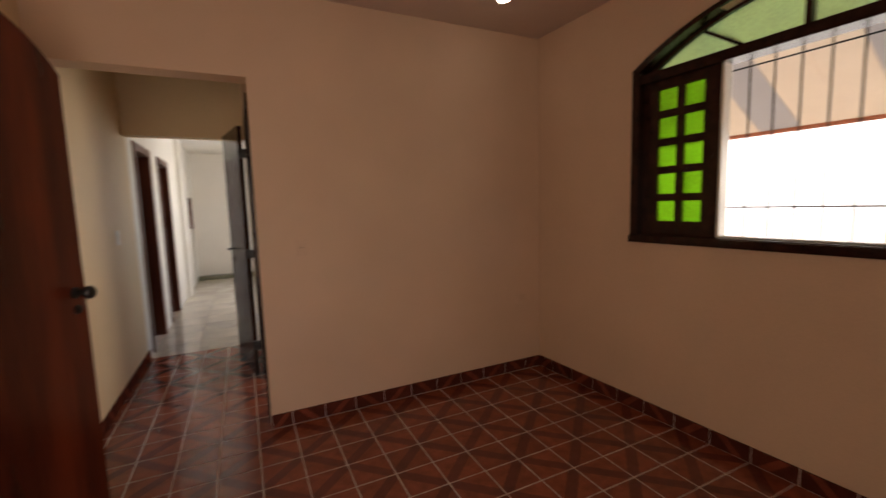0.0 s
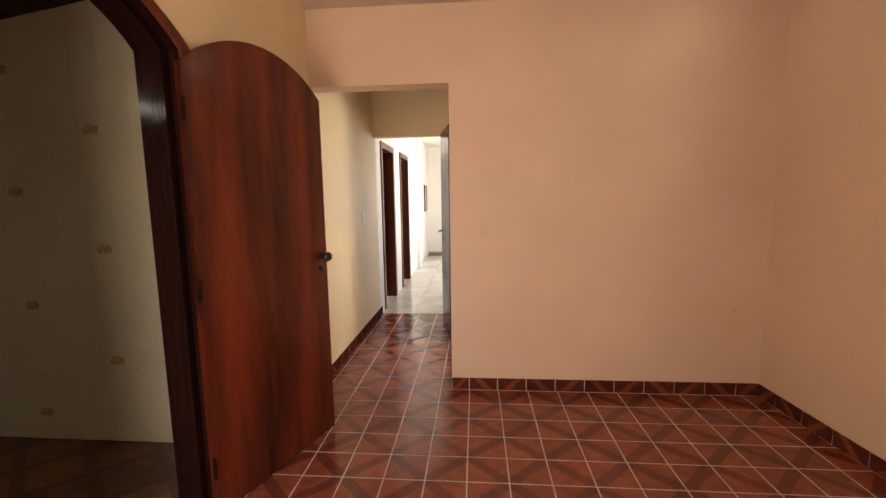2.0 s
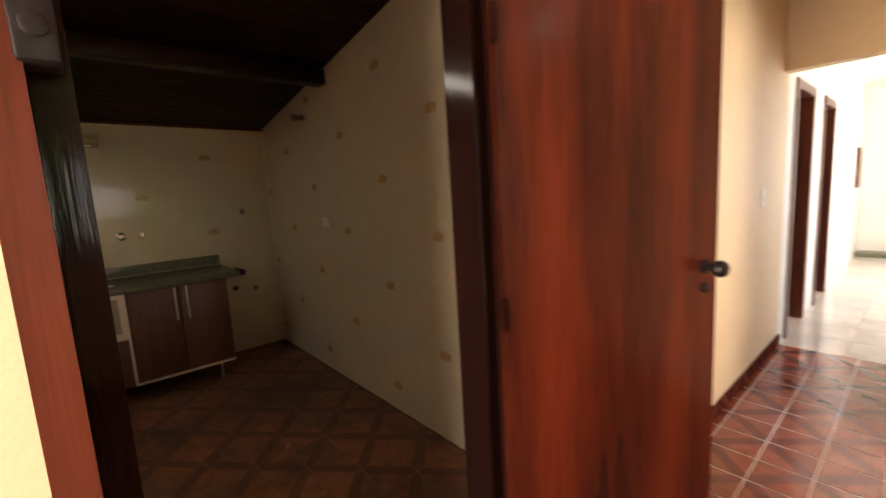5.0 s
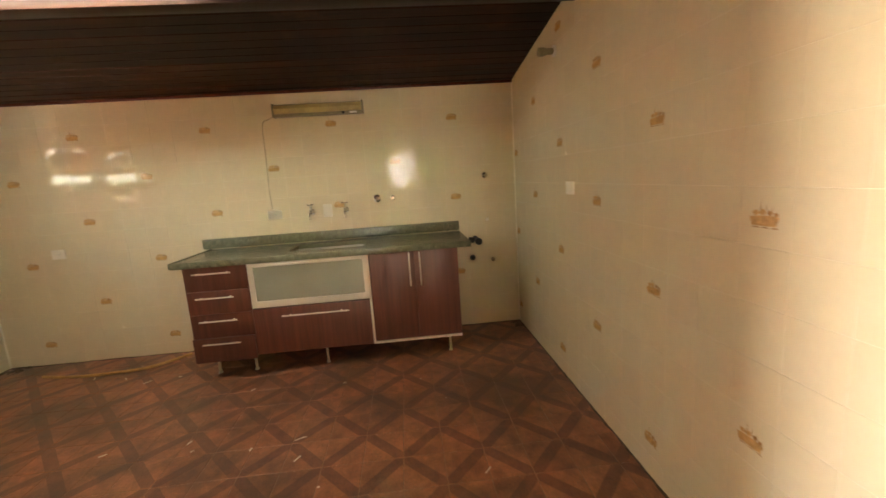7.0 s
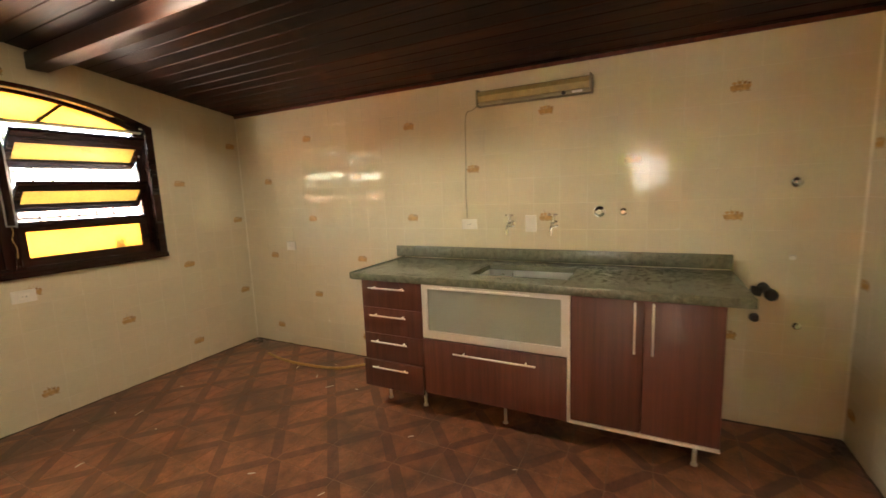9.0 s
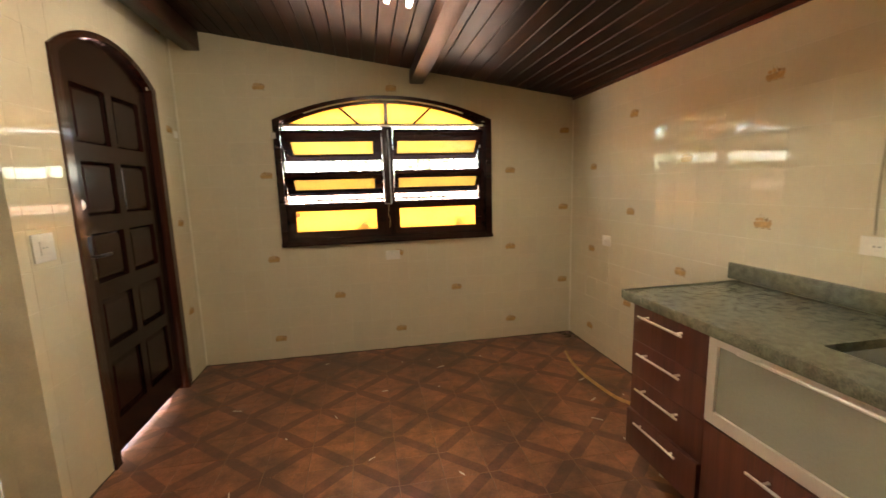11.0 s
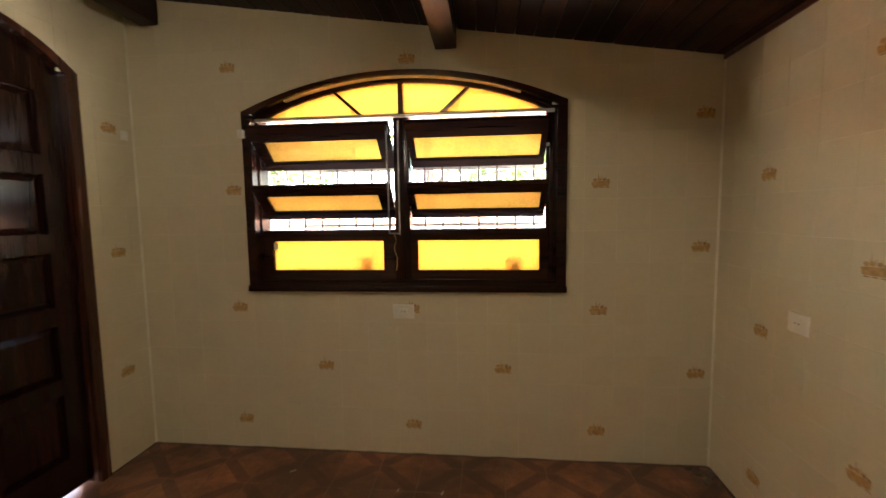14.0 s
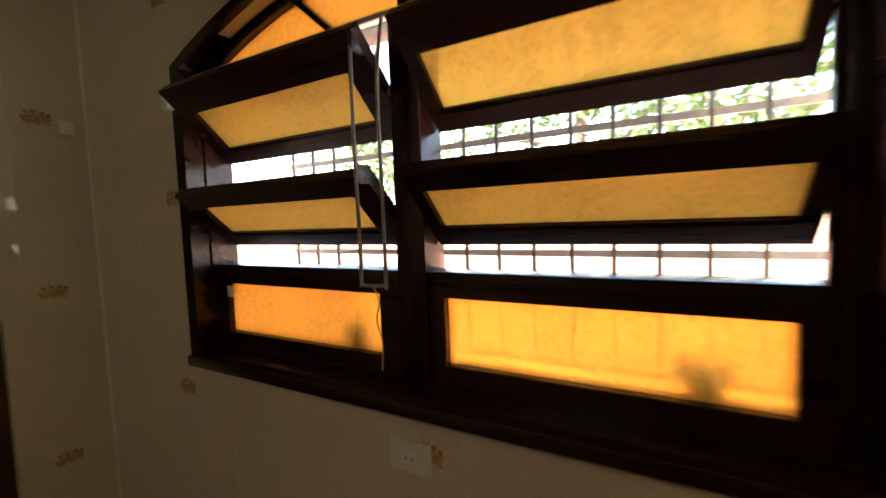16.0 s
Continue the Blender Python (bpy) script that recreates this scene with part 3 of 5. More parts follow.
def kitchen_window():
    w = tagged(thing("window_1", (-(WIN[0] + WIN[1]) / 2, YW, WIN[2]), "arched dark wood window with amber glass and tilted sashes", "window"), kind="structure")
    f = lambda d: (WIN[0] + d, WIN[1] - d, WIN[2] + d, WIN[3] - d * 0.35, WIN[4] - d * 0.12)
    part("window_frame", arch_band(bmesh.new(), MS, WIN, f(0.05), -0.14, 0.024), FRAMEH, w)
    part("inner_frame", arch_band(bmesh.new(), MS, f(0.05), f(0.058), -0.135, -0.04), FRAMEH, w)
    part("window_sill", boxes(((-WIN[1] - 0.004, YW + 0.0245, WIN[2] + 0.0), (-WIN[0] + 0.004, YW + 0.036, WIN[2] + 0.036)), bev=0.004), FRAMEH, w)
    c = (WIN[0] + WIN[1]) / 2
    g = f(0.06)
    tz = 1.897
    part("transom", boxes(((-WIN[1] + 0.06, YW - 0.13, tz), (-WIN[0] - 0.06, YW - 0.03, tz + 0.02)), bev=0.003), FRAMEH, w)
    part("mullion", boxes(((-c - 0.042, YW - 0.134, WIN[2] + 0.0585), (-c + 0.042, YW - 0.034, tz)), bev=0.003), FRAMEW, w)
    # fan light
    fan = (g[0], g[1], tz + 0.02, g[3], g[4])
    bm = prism(bmesh.new(), arch_panel(fan), MS, -0.078, -0.074)
    part("fan_pane", bm, AMBER, w, "amber textured glass")
    part("fan_rim", arch_band(bmesh.new(), MS, (g[0], g[1], tz + 0.021, g[3], g[4]), (g[0] + 0.018, g[1] - 0.018, tz + 0.021, g[3] - 0.012, g[4] - 0.006), -0.12, -0.05, sill=False), FRAMEH, w)
    bm = boxes(((-c - 0.013, YW - 0.10, tz + 0.02), (-c + 0.013, YW - 0.04, 2.085)))
    part("fan_bar", bm, FRAMEW, w)
    for s in (1, -1):
        bm = bmesh.new()
        du = 0.012
        prism(bm, [(c + s * 0.222 - du, tz + 0.018), (c + s * 0.222 + du, tz + 0.018), (c + s * 0.365 + du, 2.042), (c + s * 0.365 - du, 2.042)], MS, -0.10, -0.04)
        part("fan_bar", bm, FRAMEW, w)
    # rails, sashes and fixed lower panes of the two halves
    for s in (1, -1):
        u0, u1 = (c + 0.042, WIN[1] - 0.082) if s > 0 else (WIN[0] + 0.058, c - 0.042)
        if s > 0:
            part("jamb_strip", boxes(((-WIN[1] + 0.0585, YW - 0.13, WIN[2] + 0.06), (-u1 - 0.0005, YW - 0.044, tz)), bev=0.003), FRAMEH, w)
            part("stop_bead", boxes(((-u1, YW - 0.064, 1.2505), (-u1 + 0.016, YW - 0.046, tz - 0.0005)), bev=0.002), FRAMEH, w)
        for z0, z1 in ((1.250, 1.288),):
            part("rail", boxes(((-u1, YW - 0.125, z0), (-u0, YW - 0.045, z1)), bev=0.003), FRAMEH, w)
        low = [(u0, 1.03), (u1, 1.03), (u1, 1.250), (u0, 1.250)]
        b = (u0 + (0.040 if s > 0 else 0.054), u1 - (0.047 if s > 0 else 0.0715))
        bm = bmesh.new()
        bx = lambda ua, ub, za, zb: prism(bm, [(ua, za), (ub, za), (ub, zb), (ua, zb)], MS, -0.10, -0.05)
        bx(u0, u1, WIN[2] + 0.059, 1.0295)
        bx(u0, b[0], 1.03, 1.250)
        bx(b[1], u1, 1.03, 1.250)
        bx(b[0], b[1], 1.03, 1.057)
        bx(b[0], b[1], 1.224, 1.250)
        part("lower_sash", bm, FRAMEH, w)
        part("pane", prism(bmesh.new(), [(b[0] - 0.004, 1.053), (b[1] + 0.004, 1.053), (b[1] + 0.004, 1.228), (b[0] - 0.004, 1.228)], MS, -0.076, -0.072), AMBER, w, "amber textured glass")
        for top, lead, hd, ln in ((1.846, 0.086, 0.092, 0.152), (1.529, 0.062, 0.060, 0.136)):
            # the sash hangs on side pivots: its head leans into the room, its foot stands out
            S = MS @ Matrix.Translation((0, top, lead)) @ Matrix.Rotation(-radians(47), 4, Vector((-1, 0, 0)))
            o0, e = (0.034, 0.030) if s > 0 else (0.064, 0.072)
            a0, a1 = u0 + 0.004, u1 - (0.019 if s > 0 else 0.004)
            bm = bmesh.new()
            for ua, ub, za, zb in ((a0, a0 + o0, -hd - ln - 0.05, 0), (a1 - e, a1, -hd - ln - 0.05, 0), (a0 + o0, a1 - e, -hd, 0), (a0 + o0, a1 - e, -hd - ln - 0.05, -hd - ln)):
                prism(bm, [(ua, za), (ub, za), (ub, zb), (ua, zb)], S, -0.016, 0.016)
            sash = part("sash", bm, FRAMEH, w, "outward tilted sash")
            part("pane", prism(bmesh.new(), [(a0 + o0 - 0.004, -hd - ln - 0.004), (a1 - e + 0.004, -hd - ln - 0.004), (a1 - e + 0.004, -hd + 0.004), (a0 + o0 - 0.004, -hd + 0.004)], S, -0.002, 0.002), AMBER, sash, "amber textured glass")
            part("glazing_bead", prism(bmesh.new(), [(a0 + o0 + 0.001, -hd - ln + 0.001), (a1 - e - 0.001, -hd - ln + 0.001), (a1 - e - 0.001, -hd - ln + 0.009), (a0 + o0 + 0.001, -hd - ln + 0.009)], S, 0.0025, 0.012), FRAMEH, sash)
            for ua, ub in ((a0 - 0.0035, a0 - 0.0005), (a1 + 0.0005, u1 - 0.0005)):
                part("pivot", cyl(bmesh.new(), S @ Vector((ua, -0.17, 0)), S @ Vector((ub, -0.17, 0)), 0.009, 12), ALU, sash, "metal side pivot")
    part("head_stop", boxes(((-WIN[1] + 0.06, YW - 0.029, tz - 0.004), (-WIN[0] - 0.06, YW - 0.006, tz + 0.012)), bev=0.003), ALU, w, "grey metal head strip")
    # closing rods and cord
    xa, xb, ya, yb = -2.196, -2.247, YW + 0.100, YW + 0.078
    bm = tube(bmesh.new(), [(xa + 0.008, ya - 0.008, 1.80), (xa + 0.003, ya, 1.6), (xa, ya, 1.4), (xa, ya, 1.285), (xa - 0.006, ya, 1.273), (xb + 0.006, yb, 1.271), (xb, yb, 1.283), (xb, yb, 1.5), (xb, yb, 1.72), (xb + 0.004, yb - 0.03, 1.86)], 0.0042)
    part("closing_rod", bm, IRON, w, "grey metal closing rod")
    for z in (1.80, 1.51):
        part("rod_bracket", boxes(((xa + 0.002, YW + 0.045, z - 0.008), (xa + 0.013, ya - 0.006, z + 0.034)), bev=0.002), BLACK, w)
    part("pull_cord", tube(bmesh.new(), [(xa - 0.022, ya - 0.01, 1.272), (xa - 0.03, yb, 1.235), (xa - 0.02, yb, 1.19), (xa - 0.034, yb, 1.14), (xa - 0.03, yb, 1.075)], 0.002, 6), HOSE, w)
    part("latch", boxes(((-WIN[0] - 0.02, YW + 0.0245, 1.80), (-WIN[0] + 0.015, YW + 0.05, 1.845)), bev=0.004), PLASTIC, w, "white plastic catch")
    part("sticker", boxes(((-WIN[0] - 0.145, YW - 0.0495, 1.178), (-WIN[0] - 0.118, YW - 0.047, 1.215))), PAPER, w)
    # iron grille outside, and two small pots on the outer ledge
    gr = thing("window_grille", (-c, YW - 0.45, 0.94), "grey painted iron bar grille outside the kitchen window", "grille")
    for i in range(16):
        u = WIN[0] + 0.02 + i * 0.116
        part("bar", cyl(bmesh.new(), (-u, YW - 0.45, 0.94), (-u, YW - 0.45, 2.12), 0.0075, 8), BARW, gr)
    for z in (0.96, 1.3, 1.66, 2.08):
        part("cross_bar", boxes(((-WIN[1], YW - 0.455, z - 0.01), (-WIN[0], YW - 0.445, z + 0.01))), IRON, gr)
    for u in (WIN[0] + 0.01, WIN[1] - 0.01):
        for z in (0.96, 2.08):
            part("bracket", cyl(bmesh.new(), (-u, YW - T, z), (-u, YW - 0.45, z), 0.008, 8), IRON, gr)


    for u, r0 in ((c - 0.22, 0.062), (c + 0.62, 0.058)):
        p = thing("flower_pot", (-u, YW - 0.118, 1.03), "small dark pot on the outer window ledge", "pot", "pots on the ledge")
        part("pot", lathe(bmesh.new(), (-u, YW - 0.118, 1.0305), (0, 0, 1), [(0, r0 * 0.5), (0.045, r0 * 0.55), (0.05, r0 * 0.6), (0.062, r0 * 0.6)], 14), RUBBER, p)
        bm = bmesh.new()
        rr = random.Random(int(u * 100))
        for i in range(26):
            a = rr.uniform(0, 6.3)
            o = Vector((-u, YW - 0.118, 1.09))
            t = o + Vector((math.cos(a) * r0, math.sin(a) * r0 * 0.4, rr.uniform(0.0, 0.05)))
            e = Vector((-math.sin(a), 0, 0.3)).normalized() * 0.008
            bm.faces.new([bm.verts.new(v) for v in (o, o.lerp(t, 0.6) + e, t, o.lerp(t, 0.6) - e)])
        part("plant", bm, LEAF, p, smooth=False)


kitchen_window()


def green_window():
    w = tagged(thing("window_2", (XR, 1.5, GWIN[2]), "arched dark wood window with small lime green panes", "window"), kind="structure")
    f = lambda d: (GWIN[0] + d, GWIN[1] - d, GWIN[2] + d, GWIN[3] - d * 0.35, GWIN[4] - d * 0.12)
    part("window_frame", arch_band(bmesh.new(), MR, GWIN, f(0.05), -0.14, 0.02), FRAMEH, w)
    part("window_sill", boxes(((XR - 0.034, -GWIN[1] - 0.004, GWIN[2]), (XR - 0.0205, -GWIN[0] + 0.004, GWIN[2] + 0.045)), bev=0.004), FRAMEH, w)
    c = (GWIN[0] + GWIN[1]) / 2
    g = f(0.05)
    tz = 2.105
    part("transom", prism(bmesh.new(), [(g[0], tz), (g[1], tz), (g[1], tz + 0.055), (g[0], tz + 0.055)], MR, -0.12, 0.006), FRAMEH, w)
    fan = (g[0] + 0.022, g[1] - 0.022, tz + 0.055, g[3] - 0.012, g[4] - 0.003)
    part("fan_pane", prism(bmesh.new(), arch_panel(fan), MR, -0.10, -0.096), PALEG, w, "pale green textured glass")
    part("fan_rim", arch_band(bmesh.new(), MR, (g[0], g[1], tz + 0.055, g[3], g[4]), fan, -0.12, -0.07, sill=False), FRAMEH, w)
    for du, top in ((-0.42, 2.31), (0.0, 2.41), (0.42, 2.31)):
        k = 0.57 if du else 1
        bm = prism(bmesh.new(), [(c + du * k - 0.014, tz + 0.05), (c + du * k + 0.014, tz + 0.05), (c + du * 1.1 + 0.014, top), (c + du * 1.1 - 0.014, top)], MR, -0.118, -0.06)
        part("fan_bar", bm, FRAMEW, w)
    # two fixed leaves with ten panes each
    for s in (-1, 1):
        u0, u1 = sorted((c + s * 0.35, c + s * 0.80))
        p = [(u0 + 0.085, u0 + 0.2), (u0 + 0.24, u0 + 0.36)]
        if s < 0:
            p = [(u0 + 0.09, u0 + 0.21), (u0 + 0.25, u0 + 0.365)]
        zs = [(1.265 + i * 0.166, 1.265 + i * 0.166 + 0.122) for i in range(5)]
        leaf = part("leaf", leaf_grid(u0, u1, 1.18, tz, p, zs, MR, -0.075, -0.035), FRAMEH, w, "dark wood leaf with ten panes")
        for a, b in p:
            for z0, z1 in zs:
                part("pane", prism(bmesh.new(), [(a - 0.004, z0 - 0.004), (b + 0.004, z0 - 0.004), (b + 0.004, z1 + 0.004), (a - 0.004, z1 + 0.004)], MR, -0.057, -0.053), LIME, leaf, "lime green textured glass")
    for s in (-1, 1):
        part("track", prism(bmesh.new(), [(c + s * 0.34 - 0.006, 1.182), (c + s * 0.34 + 0.006, 1.182), (c + s * 0.34 + 0.006, tz), (c + s * 0.34 - 0.006, tz)], MR, -0.10, -0.03), ALU, w)
    part("lower_track", prism(bmesh.new(), [(c - 0.333, 1.182), (c + 0.333, 1.182), (c + 0.333, 1.19), (c - 0.333, 1.19)], MR, -0.10, -0.03), ALU, w)
    gr = thing("window_grille", (XR + 0.3, 1.5, 1.1), "dark iron bar grille outside the green window", "grille")
    for i in range(15):
        y = 0.72 + i * 0.118
        part("bar", cyl(bmesh.new(), (XR + 0.3, y, 1.06), (XR + 0.3, y, 2.5), 0.0055, 8), BARW, gr)
    for z in (1.08, 1.34, 2.12, 2.47):
        part("cross_bar", boxes(((XR + 0.296, 0.66, z - 0.004), (XR + 0.304, 2.42, z + 0.004))), BLACK, gr)
    for y in (0.68, 2.4):
        for z in (1.08, 2.47):
            part("bracket", cyl(bmesh.new(), (XR + T, y, z), (XR + 0.3, y, z), 0.008, 8), BLACK, gr)


def leaf_grid(u0, u1, z0, z1, cols, rows, M, n0, n1):
    """A leaf with a hole for each pane: stiles, muntins and rails, butted."""
    bm = bmesh.new()
    q = lambda a, b, c, d: prism(bm, [(a, c), (b, c), (b, d), (a, d)], M, n0, n1)
    us = [u0] + [v for c in cols for v in c] + [u1]
    for i in range(0, len(us), 2):
        q(us[i], us[i + 1], z0, z1)
    zs = [z0] + [v for r in rows for v in r] + [z1]
    for a, b in cols:
        for i in range(0, len(zs), 2):
            q(a, b, zs[i], zs[i + 1])
    return bm


green_window()


# ---------------------------------------------------------------- doors
def doorway():
    """Frame of the arched doorway and its open leaf."""
    d = tagged(thing("door_1", (XW, 1.98, 0), "open arched solid wood door in red varnish", "door"), kind="structure")
    o = KDOOR
    i1 = (o[0] + 0.018, o[1] - 0.018, 0, o[3] - 0.006, o[4] - 0.004)
    i2 = (o[0] + 0.062, o[1] - 0.062, 0, o[3] - 0.022, o[4] - 0.012)
    # frame and stop: the casing's red-brown varnish with shade put into the colour
    part("door_frame", arch_band(bmesh.new(), MDR, (o[0] - 0.03, o[1] + 0.03, 0, o[3] + 0.012, o[4] + 0.006), i1, -0.045, -0.004, sill=False), FRAMEB, d, "varnished rebated frame, darkened as if shaded")
    part("casing", arch_band(bmesh.new(), MDR, (o[0] - 0.03, o[1] + 0.03, 0, o[3] + 0.012, o[4] + 0.006), i1, -0.0035, 0.012, sill=False), JAMBW, d, "red-brown varnished front edge")
    part("door_stop", arch_band(bmesh.new(), MDR, (o[0] - 0.03, o[1] + 0.03, 0, o[3] + 0.012, o[4] + 0.006), i2, -0.153, -0.0455, sill=False), FRAMEB, d, "varnished door stop, darkened as if shaded")
    h, f = Vector((XW + 0.012, 1.968)), Vector((-0.052, 2.728))
    ax = (f - h).normalized()
    M = wall_frame((h.x, h.y, 0), (ax.x, ax.y, 0), (ax.y, -ax.x, 0))
    L = (f - h).length
    bm = prism(bmesh.new(), arch_panel((0.0, L, 0.02, 1.965, 0.170), 28), M, -0.036, 0.0)
    bmesh.ops.bevel(bm, geom=[e for e in bm.edges if len(e.link_faces) == 2 and e.calc_face_angle(0) > 1.2], offset=0.003, segments=2, affect="EDGES")
    leaf = part("door_leaf", bm, DOORW, d, "flush leaf with a red varnished grain", smooth=False)
    bm = bmesh.new()
    lathe(bm, M @ Vector((L - 0.055, 1.09, 0)), M.to_3x3() @ Vector((0, 0, 1)), [(0, 0.024), (0.006, 0.024), (0.008, 0.010), (0.035, 0.010), (0.04, 0.024), (0.055, 0.028), (0.068, 0.022), (0.072, 0.008)])
    part("door_knob", bm, BLACK, leaf, "black round knob")
    bm = lathe(bmesh.new(), M @ Vector((L - 0.055, 1.02, 0)), M.to_3x3() @ Vector((0, 0, 1)), [(0, 0.018), (0.006, 0.018), (0.010, 0.012)])
    part("keyhole_plate", bm, BLACK, leaf)
    for z in (0.25, 1.05, 1.78):
        part("hinge", cyl(bmesh.new(), M @ Vector((-0.006, z - 0.045, 0.004)), M @ Vector((-0.006, z + 0.045, 0.004)), 0.007, 10), FRAMEB, leaf)
    bm = boxes(((XW - 0.035, o[0] + 0.012, 1.565), (XW + 0.028, o[0] + 0.055, 1.645)), bev=0.004)
    lathe(bm, (XW + 0.028, o[0] + 0.034, 1.605), (1, 0, 0), [(0, 0.014), (0.004, 0.014), (0.006, 0.009)], 14)
    part("rim_lock", bm, BLACK, d, "dark iron rim lock")


doorway()


def back_door():
    d = tagged(thing("door_2", (XE, -1.03, 0), "closed dark panelled wooden back door with arched head", "door"), kind="structure")
    o = BDOOR
    fr = (o[0] + 0.055, o[1] - 0.055, 0, o[3] - 0.02, o[4] - 0.008)
    part("door_frame", arch_band(bmesh.new(), ME, o, fr, -0.13, 0.012, sill=False), JAMBD, d, "dark brown varnished frame")
    lo = (fr[0] + 0.004, fr[1] - 0.004, 0.03, fr[3] - 0.004, fr[4])
    cols = [(lo[0] + 0.11, (lo[0] + lo[1]) / 2 - 0.03), ((lo[0] + lo[1]) / 2 + 0.03, lo[1] - 0.11)]
    rows = [(0.2, 0.52), (0.6, 0.86), (0.95, 1.21), (1.3, 1.58), (1.67, 1.96)]
    bm = prism(bmesh.new(), arch_panel(lo, 18), ME, -0.085, -0.055)
    leaf = part("door_leaf", bm, FRAMEW, d, "dark stained panelled leaf")
    bm = leaf_grid(lo[0], lo[1], 0.03, 2.0, cols, rows, ME, -0.0555, -0.032)
    bm2 = arch_panel((lo[0], lo[1], 2.0, lo[3], lo[4]), 18)
    prism(bm, bm2, ME, -0.0555, -0.032)
    part("door_rails", bm, FRAMEW, leaf)
    for a, b in cols:
        for z0, z1 in rows:
            bm = bmesh.new()
            q0 = [(a + 0.004, z0 + 0.004), (b - 0.004, z0 + 0.004), (b - 0.004, z1 - 0.004), (a + 0.004, z1 - 0.004)]
            q1 = [(a + 0.035, z0 + 0.035), (b - 0.035, z0 + 0.035), (b - 0.035, z1 - 0.035), (a + 0.035, z1 - 0.035)]
            va = [bm.verts.new(ME @ Vector((u, z, -0.0545))) for u, z in q0]
            vb = [bm.verts.new(ME @ Vector((u, z, -0.042))) for u, z in q1]
            bm.faces.new(vb)
            for i in range(4):
                bm.faces.new((va[i], va[(i + 1) % 4], vb[(i + 1) % 4], vb[i]))
            part("panel", bm, FRAMEW, leaf, smooth=False)
    n = Vector((-1, 0, 0))
    bm = lathe(bmesh.new(), ME @ Vector((lo[0] + 0.06, 1.36, -0.032)), n, [(0, 0.028), (0.006, 0.028), (0.010, 0.020), (0.014, 0.018), (0.016, 0.006)])
    part("lock_cylinder", bm, STEEL, leaf, "round steel lock")
    part("bolt", boxes(((XE + 0.015, -lo[0] - 0.012, 1.62), (XE + 0.032, -lo[0] - 0.045, 1.75)), bev=0.003), BLACK, leaf, "black iron bolt")
    bm = boxes(((XE + 0.022, -lo[0] - 0.04, 0.98), (XE + 0.032, -lo[0] - 0.085, 1.2)), bev=0.003)
    part("handle_plate", bm, BLACK, leaf)
    part("door_handle", tube(bmesh.new(), [ME @ Vector((lo[0] + 0.062, 1.1, -0.03)), ME @ Vector((lo[0] + 0.062, 1.1, 0.01)), ME @ Vector((lo[0] + 0.09, 1.1, 0.016)), ME @ Vector((lo[0] + 0.17, 1.1, 0.014))], 0.008), BLACK, leaf, "black lever handle")


back_door()


def hall_door(y0, y1, kind_label, num):
    d = tagged(thing("door_%d" % num, (XW, (y0 + y1) / 2, 0), kind_label, "door"), kind="structure")
    part("door_frame", arch_band(bmesh.new(), MDR, (y0 - 0.05, y1 + 0.05, 0, 2.105, 0), (y0 + 0.03, y1 - 0.03, 0, 2.03, 0), -0.149, 0.014, sill=False, seg=1), JAMBW, d, "red-brown varnished frame")
    part("door_leaf", prism(bmesh.new(), [(y0 + 0.033, 0.01), (y1 - 0.033, 0.01), (y1 - 0.033, 2.026), (y0 + 0.033, 2.026)], MDR, -0.147, -0.113), DOORW, d)
    part("door_handle", lathe(bmesh.new(), (XW - 0.113, y0 + 0.09, 1.05), (1, 0, 0), [(0, 0.02), (0.006, 0.02), (0.008, 0.008), (0.03, 0.008), (0.034, 0.02), (0.05, 0.018)]), BLACK, d)


hall_door(5.5, 6.21, "closed red-brown wooden hall door", 3)
hall_door(6.78, 7.47, "closed red-brown wooden door further down the hall", 4)


def side_door():
    d = tagged(thing("door_5", (0.6, 4.27, 0), "open glossy brown wooden door with a dark edge", "door"), kind="structure")
    h, f = Vector((0.578, 4.275)), Vector((0.458, 4.87))
    ax = (f - h).normalized()
    M = wall_frame((h.x, h.y, 0), (ax.x, ax.y, 0), (-ax.y, ax.x, 0))
    L = (f - h).length
    leaf = part("door_leaf", prism(bmesh.new(), [(0.004, 0.012), (L, 0.012), (L, 2.08), (0.004, 2.08)], M, -0.035, 0.0), FRAMEW, d)
    part("leaf_edge", prism(bmesh.new(), [(-0.004, 0.012), (0.0035, 0.012), (0.0035, 2.08), (-0.004, 2.08)], M, -0.036, 0.001), FRAMEW, d, "dark wood leaf edge")
    part("door_frame", arch_band(bmesh.new(), wall_frame((0.647, 0, 0), (0, -1, 0), (-1, 0, 0)), (-4.31, -3.46, 0, 2.14, 0), (-4.27, -3.5, 0, 2.1, 0), -0.13, 0.012, sill=False, seg=1), FRAMEW, d, "dark wood frame")
    for z in (0.28, 1.05, 1.86):
        part("hinge", boxes(((0.583, 4.236, z - 0.035), (0.635, 4.272, z + 0.035)), bev=0.003), BLACK, d, "black iron hinge")
    p = M @ Vector((L - 0.06, 1.06, 0.0))
    n = M.to_3x3() @ Vector((0, 0, 1))
    bm = tube(bmesh.new(), [p, p + n * 0.035, p + n * 0.04 - Vector((ax.x, ax.y, 0)) * 0.03, p + n * 0.04 - Vector((ax.x, ax.y, 0)) * 0.11], 0.008)
    part("door_handle", bm, BLACK, leaf, "black lever handle")
    part("keyhole_plate", lathe(bmesh.new(), p - Vector((0, 0, 0.09)), n, [(0, 0.016), (0.006, 0.016), (0.008, 0.01)]), BLACK, leaf)


side_door()

# ---------------------------------------------------------------- kitchen counter and cabinets
FX = -3.238


